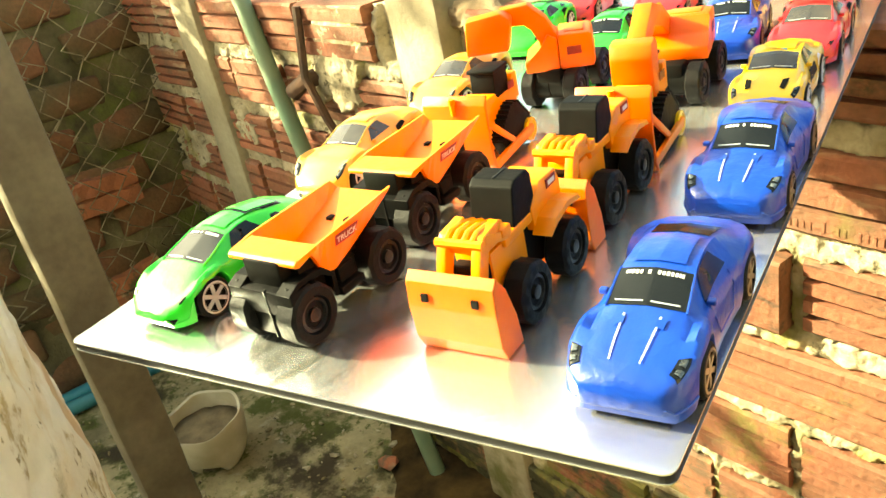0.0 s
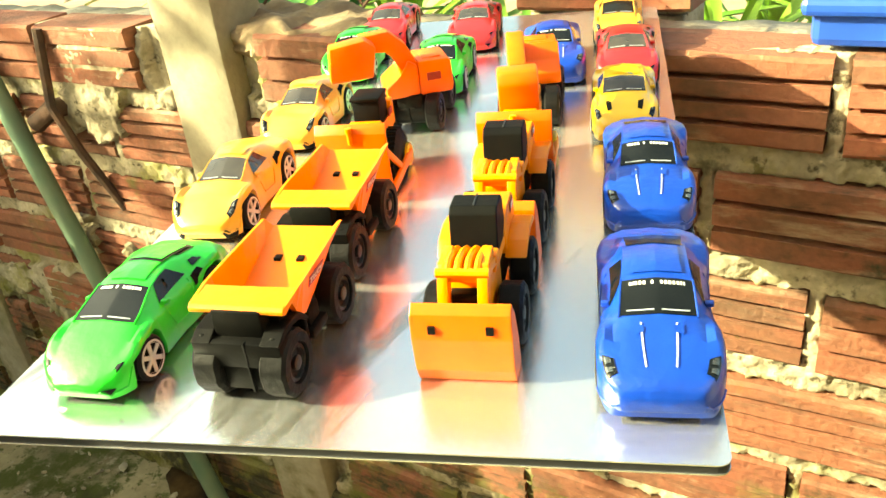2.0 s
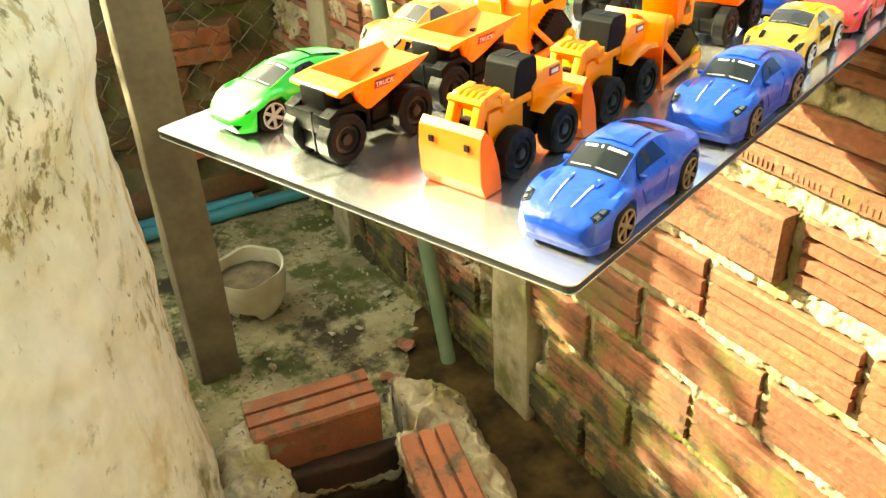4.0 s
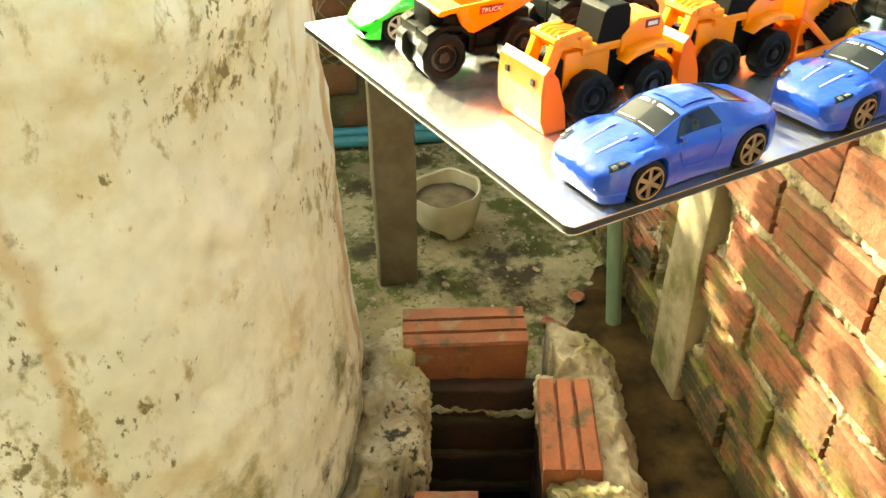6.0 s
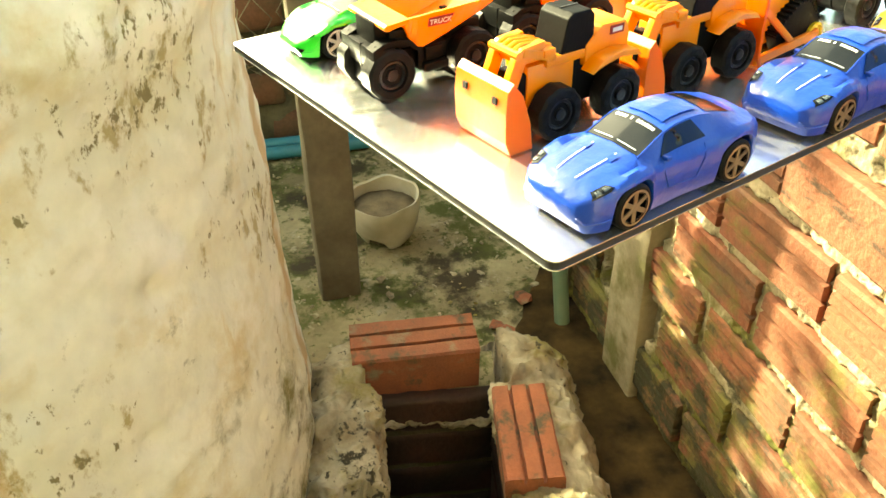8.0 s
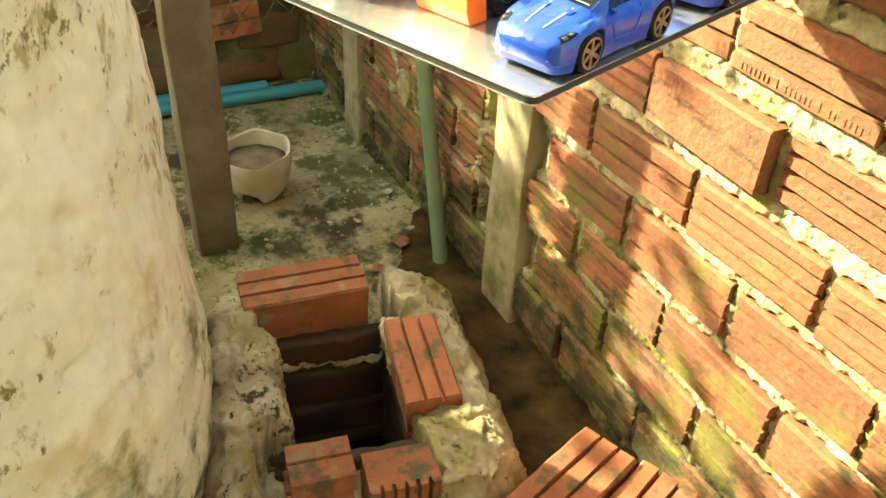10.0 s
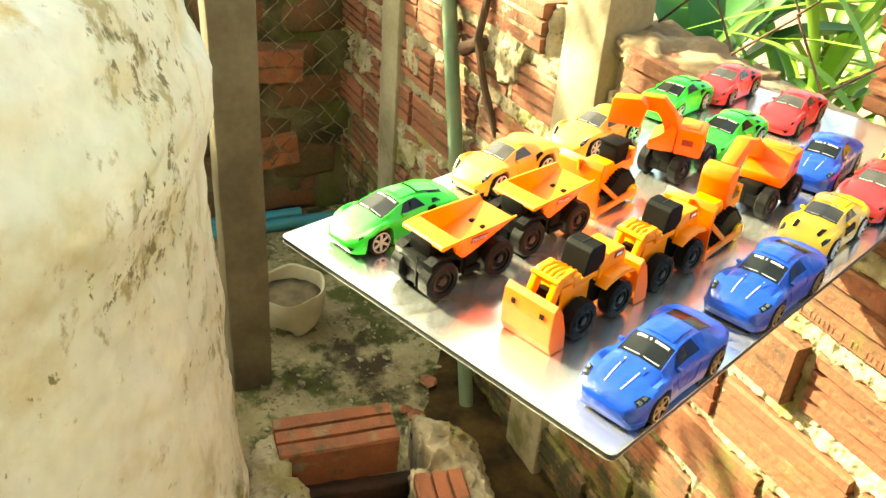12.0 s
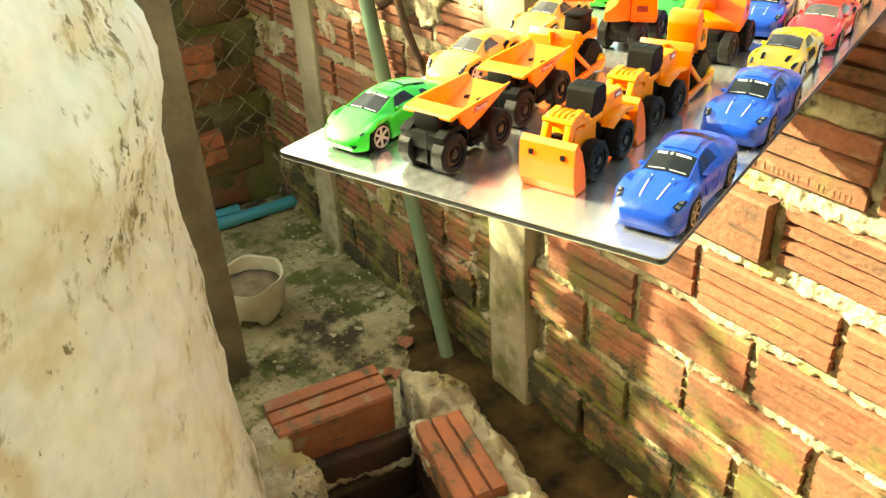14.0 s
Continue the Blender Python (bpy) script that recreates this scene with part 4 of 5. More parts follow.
    def patch(self, s0, s1, k0, k1, lift=0.00025, side=1, taper=0.0, n=10, m=6):
        """A thin panel that follows the skin between two lengths and two heights; side 0 crosses the middle."""
        bm = bmesh.new()
        rows = []
        for i in range(n + 1):
            s = s0 + (s1 - s0) * i / n
            row = []
            ks = [k0 + (k1 - k0) * j / m for j in range(m + 1)]
            if side == 0:
                pts = [self.place(s, k, lift) for k in ks]
                row = pts + [Vector((-p.x, p.y, p.z)) for p in pts[::-1]]
            else:
                for j, k in enumerate(ks):
                    ss = s + taper * (j / m) * (1 if i < n / 2 else -1)
                    p = self.place(ss, k, lift)
                    row.append(Vector((side * p.x, p.y, p.z)))
            rows.append([bm.verts.new(p) for p in row])
        for a, b in zip(rows, rows[1:]):
            for k in range(len(a) - 1):
                bm.faces.new((a[k], a[k + 1], b[k + 1], b[k]))
        return bm


def toy_car(name, label, group, shape, paint, glass, rim, windscreen, side_glass, rear, banner=False, stripes=False, lights=True, lip=None, marks=None, vent=False, scoop=False):
    car = thing(name, label, "toy car", group)
    body = part("body", shape.skin(), paint, car, smooth=True)
    part("floor_pan", box(-shape.half * 0.6, shape.half * 0.6, shape.length * 0.06, shape.length * 0.94, shape.clear * 0.45, shape.clear + 0.005, 0.0005), BLACK, car, "black plastic floor")
    s0, s1 = windscreen
    part("windscreen", shape.patch(s0, s1, 8.05, 10, side=0), glass, car, "dark glossy windscreen", smooth="all")
    if rear:
        part("rear_window", shape.patch(rear[0], rear[1], 8.3, 10, side=0), glass, car, smooth="all")
    for sd in (1, -1):
        part("side_window", shape.patch(side_glass[0], side_glass[1], 6.35, 7.85, side=sd, taper=0.05), glass, car, smooth="all")
        part("mirror", moved(box(-0.0014, 0.0014, -0.0012, 0.0012, -0.0009, 0.0009, 0.0005), Matrix.Translation(shape.place(side_glass[0] + 0.02, 6.1, 0.0012) * Vector((1, 1, 1)) if sd > 0 else Vector((-1, 1, 1)) * shape.place(side_glass[0] + 0.02, 6.1, 0.0012))), paint, car)
        bm = tube([Vector((sd, 1, 1)) * shape.place(side_glass[0] + (side_glass[1] - side_glass[0]) * f, k, 0.0003) for f, k in ((0.05, 6.0), (0.02, 4.6), (0.12, 3.4), (0.75, 3.3), (0.92, 4.6), (0.95, 6.0))], 0.00022, 5)
        part("door_seam", bm, paint, body)
        if lights:
            lamp = part("headlight", shape.patch(0.045, 0.135, 5.5, 6.75, 0.0003, sd, 0.016), GLASS, car, "moulded headlight with chrome centre", smooth="all")
            part("reflector", merge(shape.patch(0.062, 0.085, 5.75, 6.4, 0.0006, sd, 0.004), shape.patch(0.093, 0.122, 5.9, 6.45, 0.0006, sd, 0.004)), LAMP, lamp, "bright chrome reflector", smooth="all")
        if vent:
            part("intake", shape.patch(0.64, 0.72, 4.6, 5.9, 0.0003, sd, 0.01), BLACK, car, "black side intake")
        for a in shape.axles:
            spoked_wheel(car, sd * (shape.half * 0.84), a, shape.wheel, 0.0062, sd, rim)
    part("wiper", merge(*[tube([shape.place(s0 + 0.015, k, 0.0005) * 1.0 if sd > 0 else Vector((-1, 1, 1)) * shape.place(s0 + 0.015, k, 0.0005) for k in (9.85, 9.2, 8.5)], 0.00028, 5) for sd in (1, -1)]), SILVER, car, "pale wiper mark")
    if banner:
        bars = [(sd, 8.62 + 0.185 * i, 8.62 + 0.185 * i + 0.125) for sd in (-1, 1) for i in range(7) if not (sd < 0 and i == 5)]
        part("banner", merge(*[shape.patch(s1 - 0.027, s1 - 0.013, ka, kb, 0.0005, sd, 0, 1, 1) for sd, ka, kb in bars]), WHITE, car, "row of small white marks along the windscreen top")
    part("bumper_line", tube([Vector((-1, 1, 1)) * shape.place(at, 3.1, 0.0001) for at in (0.11, 0.07, 0.04, 0.02, 0.006)] + [shape.place(at, 3.1, 0.0001) for at in (0.006, 0.02, 0.04, 0.07, 0.11)], 0.0004, 6), paint, body)
    part("windscreen_frame", merge(*[tube([Vector((sd, 1, 1)) * shape.place(s0 + (s1 - s0) * f, 8.02, 0.0002) for f in (-0.05, 0.25, 0.5, 0.75, 1.05)], 0.0004, 6) for sd in (1, -1)]), paint, body)
    part("roof_panel", shape.patch(s1 + 0.03, (rear[0] if rear else s1 + 0.16) - 0.03, 8.7, 10, 0.0005, 0, n=6), paint, body, smooth="all")
    if stripes:
        for sd in (1, -1):
            part("hood_stripe", merge(shape.patch(0.075, s0 - 0.035, 9.21, 9.30, 0.0004, sd, 0, 8, 1)), SILVER, car, "silver bonnet stripe")
            part("hood_vent", shape.patch(s0 - 0.09, s0 - 0.04, 8.95, 9.35, 0.0005, sd, 0.01, 4, 3), paint, car)
    if scoop:
        cover = part("engine_cover", shape.patch(rear[0] - 0.10, rear[1], 8.6, 10, 0.0007, 0, n=6), glass, car, "dark framed engine cover")
        part("cover_panel", shape.patch(rear[0] - 0.08, rear[1] - 0.02, 8.85, 10, 0.0010, 0, n=6), paint, cover)
    if lip:
        part("front_lip", merge(shape.patch(0.005, 0.06, 1.2, 3.2, 0.0003, 0, n=5)), lip, car, "black front lip")
    for s0m, s1m, k0, k1, sd, mt in marks or ():
        part("graphic", shape.patch(s0m, s1m, k0, k1, 0.0004, sd, 0.02, 6, 3), mt, car, "printed graphic, dark headlight and intake panel")
    return car


COUPE = Shape(0.090, 0.0192, 0.0026,
              [(0, 0.0138), (0.03, 0.0158), (0.08, 0.0176), (0.16, 0.0194), (0.25, 0.0208), (0.30, 0.0218), (0.43, 0.0278), (0.50, 0.0292), (0.58, 0.0294), (0.66, 0.0286), (0.78, 0.0258), (0.90, 0.0222), (0.97, 0.0218), (1, 0.0195)],
              [(0, 0.0130), (0.03, 0.0150), (0.10, 0.0168), (0.23, 0.0186), (0.33, 0.0188), (0.6, 0.0192), (0.8, 0.0204), (0.95, 0.0200), (1, 0.0180)],
              [(0, 0.60), (0.012, 0.72), (0.03, 0.83), (0.06, 0.915), (0.12, 0.985), (0.22, 1.0), (0.36, 0.945), (0.5, 0.925), (0.66, 0.965), (0.78, 1.025), (0.88, 1.0), (0.96, 0.88), (1, 0.76)],
              [(0, 0.5), (0.2, 0.60), (0.3, 0.655), (0.4, 0.64), (0.55, 0.585), (0.75, 0.55), (0.9, 0.62), (1, 0.6)], (0.0205, 0.0730), 0.0083)
WEDGE = Shape(0.087, 0.0190, 0.0026,
              [(0, 0.0090), (0.04, 0.0116), (0.1, 0.0146), (0.2, 0.0180), (0.29, 0.0206), (0.36, 0.0228), (0.46, 0.0262), (0.54, 0.0272), (0.66, 0.0266), (0.84, 0.0234), (0.96, 0.0208), (1, 0.0185)],
              [(0, 0.0080), (0.04, 0.0106), (0.1, 0.0138), (0.18, 0.0166), (0.3, 0.0182), (0.5, 0.0184), (0.7, 0.0196), (0.9, 0.0198), (1, 0.0170)],
              [(0, 0.40), (0.012, 0.55), (0.03, 0.70), (0.06, 0.85), (0.10, 0.94), (0.17, 1.0), (0.3, 0.97), (0.5, 0.93), (0.7, 1.0), (0.85, 1.04), (0.95, 0.96), (1, 0.86)],
              [(0, 0.6), (0.2, 0.66), (0.3, 0.70), (0.4, 0.64), (0.6, 0.53), (0.8, 0.56), (1, 0.6)], (0.0190, 0.0680), 0.0084, 0.016, 0.0014)
HYPER = Shape(0.088, 0.0187, 0.0026,
              [(0, 0.0105), (0.06, 0.0142), (0.17, 0.0192), (0.27, 0.0198), (0.34, 0.0210), (0.47, 0.0264), (0.55, 0.0276), (0.65, 0.0268), (0.85, 0.0230), (0.96, 0.0212), (1, 0.0180)],
              [(0, 0.0095), (0.06, 0.0132), (0.14, 0.0182), (0.25, 0.0190), (0.4, 0.0178), (0.6, 0.0186), (0.78, 0.0212), (0.93, 0.0205), (1, 0.0170)],
              [(0, 0.50), (0.02, 0.70), (0.07, 0.90), (0.17, 1.0), (0.3, 0.96), (0.45, 0.90), (0.62, 0.96), (0.8, 1.04), (0.92, 0.98), (1, 0.82)],
              [(0, 0.5), (0.25, 0.66), (0.4, 0.62), (0.6, 0.52), (0.8, 0.5), (1, 0.6)], (0.0185, 0.0690), 0.0086)
SPORT = Shape(0.080, 0.0176, 0.0026,
              [(0, 0.0130), (0.05, 0.0156), (0.2, 0.0190), (0.33, 0.0202), (0.46, 0.0250), (0.54, 0.0262), (0.68, 0.0260), (0.8, 0.0226), (0.9, 0.0212), (0.97, 0.0212), (1, 0.0180)],
              [(0, 0.0118), (0.05, 0.0144), (0.15, 0.0174), (0.4, 0.0178), (0.7, 0.0187), (0.9, 0.0194), (1, 0.0170)],
              [(0, 0.60), (0.02, 0.78), (0.07, 0.93), (0.18, 1.0), (0.4, 0.96), (0.6, 0.96), (0.8, 1.02), (0.94, 0.95), (1, 0.82)],
              [(0, 0.6), (0.3, 0.7), (0.45, 0.66), (0.7, 0.62), (1, 0.62)], (0.0195, 0.0640), 0.0080)


# dark panels laid on the skin for headlights and intakes, not print
WEDGE_MARKS = tuple((a, b, c, d, sd, GLASS) for sd in (1, -1) for a, b, c, d in ((0.060, 0.105, 5.7, 6.5), (0.014, 0.030, 3.0, 3.8), (0.70, 0.78, 6.3, 7.2)))


def row_of(first, places):
    first.matrix_basis = at_board(*places[0])
    return [first] + [copy_thing(first, at_board(*p)) for p in places[1:]]


row_of(toy_car("toy_coupe", "glossy blue plastic toy coupe with silver bonnet stripes", "toy cars on the board", COUPE, BLUE, GLASS, BRONZE, (0.305, 0.440), (0.39, 0.64), (0.70, 0.84), banner=True, stripes=True),
       [(0.2305, 0.0140, 0.5), (0.2310, 0.1315, 0.5), (0.1800, 0.3360, 6.0)])
row_of(toy_car("toy_supercar", "bright green plastic wedge-shaped toy supercar on the board", "toy cars on the board", WEDGE, GREEN, GLASS, CHROME, (0.27, 0.45), (0.42, 0.64), (0.72, 0.85), banner=True, vent=True, scoop=True, lights=False, marks=WEDGE_MARKS),
       [(0.0365, 0.0150, -3.0), (0.0290, 0.3640, 3.0), (0.1020, 0.3230, 2.0)])
row_of(toy_car("toy_hypercar", "amber yellow plastic toy hypercar with a black lower nose", "toy cars on the board", HYPER, PALE, SMOKE, CHROME, (0.32, 0.48), (0.42, 0.62), None, lip=BLACK, vent=True),
       [(0.0290, 0.1310, 0.0), (0.0310, 0.2390, 0.0)])
GRAPH = ((0.10, 0.22, 8.4, 9.0, 1, BLACK), (0.10, 0.22, 8.4, 9.0, -1, BLACK), (0.5, 0.66, 9.3, 9.8, 1, mat("teal_print", (0.03, 0.2, 0.4), 0.5)), (0.40, 0.62, 4.0, 5.4, 1, BLACK), (0.40, 0.62, 4.0, 5.4, -1, BLACK), (0.66, 0.72, 4.2, 5.2, 1, WHITE))
row_of(toy_car("toy_race_car", "yellow plastic toy race car with dark printed graphics", "toy cars on the board", SPORT, LEMON, SMOKE, CHROME, (0.34, 0.49), (0.45, 0.66), (0.72, 0.82), marks=GRAPH),
       [(0.2215, 0.2350, 0.5)])
row_of(toy_car("toy_sports_car", "red plastic toy sports car with smoky windows on the board", "toy cars on the board", WEDGE, RED, SMOKE, BRONZE, (0.29, 0.45), (0.42, 0.64), (0.72, 0.85), vent=True, lights=False, marks=WEDGE_MARKS),
       [(0.0365, 0.4440, 3.0), (0.1110, 0.4260, 4.0), (0.2240, 0.3210, 1.0)])
row_of(toy_car("toy_hatchback", "amber yellow plastic toy car with a dark windscreen", "toy cars on the board", SPORT, PALE, GLASS, BRONZE, (0.31, 0.49), (0.45, 0.66), (0.72, 0.82)),
       [(0.2180, 0.4150, 0.0)])


# ---- toy dump trucks ----
def dump_truck():
    t = thing("toy_dump_truck", "toy dump truck with black chassis and orange tipper bed", "toy truck", "toy trucks")
    part("bumper", box(-0.0146, 0.0146, 0.0058, 0.0150, 0.0042, 0.0145, 0.0012), BLACK, t, "black front bumper", smooth=True)
    part("bumper_top", box(-0.0162, 0.0162, 0.0042, 0.0150, 0.0143, 0.0240, 0.0010), BLACK, t, smooth=True)
    part("bumper_seam", box(0.0028, 0.0034, 0.0040, 0.0060, 0.0050, 0.0242, 0), RUBBER, t)
    for sd in (1, -1):
        part("lamp_stud", moved(lathe([(0.0011, 0), (0.0011, 0.0010), (0.0007, 0.0013)], 10), Matrix.Translation((sd * 0.0128, 0.0072, 0.0240))), BLACK, t, smooth=True)
    part("cab", merge(box(-0.0090, 0.0090, 0.0085, 0.0240, 0.0230, 0.0335, 0.0010), box(-0.0125, 0.0125, 0.0140, 0.0240, 0.0210, 0.0300, 0.0010)), BLACK, t, "black cab under the bed canopy", smooth=True)
    part("chassis", box(-0.0080, 0.0080, 0.012, 0.0660, 0.0090, 0.0190, 0.001), BLACK, t, smooth=True)
    part("gearbox", box(-0.0120, 0.0120, 0.029, 0.0430, 0.0085, 0.0205, 0.001), BLACK, t, smooth=True)
    part("bed_mount", box(-0.0070, 0.0070, 0.046, 0.0640, 0.0180, 0.0262, 0.001), BLACK, t, smooth=True)
    for sd in (1, -1):
        part("side_step", box(sd * 0.0130 - 0.0026, sd * 0.0130 + 0.0026, 0.0290, 0.0420, 0.0095, 0.0130, 0.0006), BLACK, t, smooth=True)
        part("ladder", box(sd * 0.0135 - 0.0006, sd * 0.0135 + 0.0006, 0.0270, 0.0290, 0.0110, 0.0250, 0.0003), BLACK, t, smooth=True)
        part("tank", box(sd * 0.0118 - 0.0022, sd * 0.0118 + 0.0022, 0.031, 0.040, 0.0135, 0.0200, 0.0008), BLACK, t, smooth=True)
        part("mudguard", prism([(0.0040, 0.0238), (0.0090, 0.0262), (0.0160, 0.0268), (0.0225, 0.0255), (0.0275, 0.0205), (0.0265, 0.0195), (0.0212, 0.0238), (0.0155, 0.0250), (0.0095, 0.0246), (0.0050, 0.0226)], sd * 0.0090, sd * 0.0160, 0.0003), BLACK, t)
        for y in (0.0128, 0.0562):
            tractor_wheel(t, sd * 0.0122, y, 0.0117, 0.0098, sd)
    # bed stations: length, half width low, half width high, floor, edge
    st = [(0.0105, 0.0172, 0.0318, 0.0334), (0.0112, 0.0174, 0.0312, 0.0345), (0.0205, 0.0178, 0.0318, 0.0356), (0.0226, 0.0179, 0.0258, 0.0358), (0.0255, 0.0179, 0.0218, 0.0359), (0.0295, 0.0178, 0.0208, 0.0361),
          (0.0400, 0.0175, 0.0240, 0.0364), (0.0500, 0.0171, 0.0274, 0.0367), (0.0590, 0.0167, 0.0306, 0.0371), (0.0665, 0.0164, 0.0336, 0.0374)]
    st = [(y, b - 0.0034, b, zf, ze) for y, b, zf, ze in st]
    bm = bmesh.new()
    th = 0.0011
    rows = []
    for y, a, b, zf, ze in st:
        outer = [(-b, ze), (-a, zf), (a, zf), (b, ze)]
        inner = [(b - th, ze), (a - th * 0.6, zf + th), (-a + th * 0.6, zf + th), (-b + th, ze)]
        rows.append([bm.verts.new((x, y, z)) for x, z in outer + inner])
    for p, q in zip(rows, rows[1:]):
        for k in range(8):
            j = (k + 1) % 8
            bm.faces.new((p[k], p[j], q[j], q[k]))
    bm.faces.new(rows[0])
    bm.faces.new(rows[-1][::-1])
    bed = part("tipper_bed", bm, ORANGE, t, "orange tipper bed with flared sides")
    part("canopy", prism([(0.0094, 0.0322), (0.0112, 0.0316), (0.0215, 0.0338), (0.0218, 0.0354), (0.0108, 0.0346), (0.0094, 0.0336)], -0.0172, 0.0172, 0.0004), ORANGE, bed, "front lip of the bed")
    lean = math.degrees(math.atan2(0.0034, 0.0372 - 0.0244))
    for sd in (1, -1):
        part("floor_slot", box(sd * 0.0045 - 0.0013, sd * 0.0045 + 0.0013, 0.0500, 0.0530, 0.0270, 0.0297, 0), BLACK, bed, "square slot in the bed floor")
        s = part("sticker", prism([(-0.0062, -0.0020), (0.0040, -0.0020), (0.0068, 0.0024), (-0.0062, 0.0024)], 0, 0.0002, 0), STICKER, t, "dark red sticker with white lettering")
        s.matrix_basis = pose(sd * 0.01685, 0.0370, 0.0318, 0, sd * lean, 0)
        if sd > 0:
            lettering("TRUCK", 0.0034, WHITE, s, Matrix(((0, 0, 1, 0.0003), (1, 0, 0, 0), (0, 1, 0, 0), (0, 0, 0, 1))))
        else:
            lettering("TRUCK", 0.0034, WHITE, s, Matrix(((0, 0, -1, -0.0002), (-1, 0, 0, 0), (0, 1, 0, 0), (0, 0, 0, 1))))
    return t


row_of(dump_truck(), [(0.0965, 0.0160, -4.0), (0.0970, 0.0915, -3.0)])


# ---- toy wheel loaders ----
def wheel_loader():
    t = thing("toy_wheel_loader", "orange toy wheel loader with black cab and wide bucket", "toy loader", "toy loaders")
    outer = [(0.0040, 0.0300), (0.0012, 0.0270), (0.0002, 0.0180), (0.0006, 0.0060), (0.0030, 0.0004), (0.0140, 0.0004), (0.0140, 0.0014), (0.0036, 0.0016), (0.0018, 0.0064), (0.0014, 0.0180), (0.0024, 0.0268), (0.0048, 0.0292)]
    bucket = part("bucket", merge(prism(outer, -0.0165, 0.0165, 0.0003), *[prism([(0.0040, 0.0296), (0.0010, 0.0265), (0.0004, 0.018), (0.0008, 0.0062), (0.0030, 0.0006), (0.0140, 0.0006), (0.0125, 0.0120), (0.0085, 0.0240)], sd * 0.0154, sd * 0.0166, 0.0003) for sd in (1, -1)]), DEEP, t, "wide orange bucket plate")
    for sd in (1, -1):
        part("slot", box(sd * 0.0095 - 0.0012, sd * 0.0095 + 0.0012, -0.0002, 0.0012, 0.0205, 0.0232, 0), BLACK, bucket, "small square slot")
        part("lift_arm", merge(prism([(0.0030, 0.0150), (0.0090, 0.0150), (0.0160, 0.0345), (0.0250, 0.0365), (0.0250, 0.0395), (0.0140, 0.0385), (0.0110, 0.0350)], sd * 0.0048, sd * 0.0084, 0.0004), prism([(0.0140, 0.0350), (0.0300, 0.0300), (0.0310, 0.0330), (0.0150, 0.0385)], sd * 0.0074, sd * 0.0088, 0.0003)), AMBER, t, smooth=True)
        for x in (0.0017, 0.0050):
            part("linkage", tube([(sd * x, 0.0125, 0.0368), (sd * x, 0.0160, 0.0384), (sd * x, 0.0225, 0.0378), (sd * x, 0.0300, 0.0352)], 0.0014, 8), AMBER, t, smooth=True)
        part("fender", prism([(0.0440, 0.0235), (0.0490, 0.0285), (0.0590, 0.0303), (0.0680, 0.0290), (0.0705, 0.0260), (0.0670, 0.0272), (0.0590, 0.0283), (0.0495, 0.0265)], sd * 0.0085, sd * 0.0165, 0.0003), AMBER, t, smooth=True)
        for y in (0.0278, 0.0605):
            tractor_wheel(t, sd * 0.0128, y, 0.0112, 0.0090, sd)
        s = part("sticker", box(sd * 0.0093, sd * 0.0096, 0.0580, 0.0655, 0.0350, 0.0385, 0), STICKER, t, "dark red sticker")
        part("stripe", box(sd * 0.0096, sd * 0.0098, 0.0592, 0.0643, 0.0359, 0.0376, 0), WHITE, s, "row of white marks")
    part("crossbar", tube([(-0.0088, 0.0122, 0.0362), (0.0088, 0.0122, 0.0362)], 0.0017, 8), AMBER, t, smooth=True)
    part("front_hood", box(-0.0082, 0.0082, 0.0130, 0.0300, 0.0318, 0.0352, 0.0008), AMBER, t, smooth=True)
    part("front_frame", merge(box(-0.0072, 0.0072, 0.0180, 0.0420, 0.0120, 0.0300, 0.001), box(-0.0088, 0.0088, 0.0260, 0.0460, 0.0280, 0.0320, 0.0008), box(-0.0095, 0.0095, 0.0240, 0.0300, 0.0325, 0.0360, 0.0008)), AMBER, t, smooth=True)
    part("belly", box(-0.0062, 0.0062, 0.0130, 0.0690, 0.0080, 0.0270, 0.001), BLACK, t, "black underside")
    part("rear_hood", merge(prism([(0.0460, 0.0240), (0.0690, 0.0240), (0.0695, 0.0340), (0.0670, 0.0395), (0.0540, 0.0400), (0.0460, 0.0330)], -0.0092, 0.0092, 0.0009)), AMBER, t, smooth=True)
    cab = part("cab", merge(prism([(0.0330, 0.0300), (0.0505, 0.0300), (0.0500, 0.0448), (0.0480, 0.0472), (0.0388, 0.0472), (0.0362, 0.0452)], -0.0084, 0.0084, 0.0006)), BLACK, t, "black faceted cab")
    part("roof_seam", box(-0.0003, 0.0003, 0.0388, 0.0480, 0.0470, 0.0475, 0), GREY, cab)
    return t


row_of(wheel_loader(), [(0.1690, 0.0318, -1.0), (0.1700, 0.1060, -1.5)])


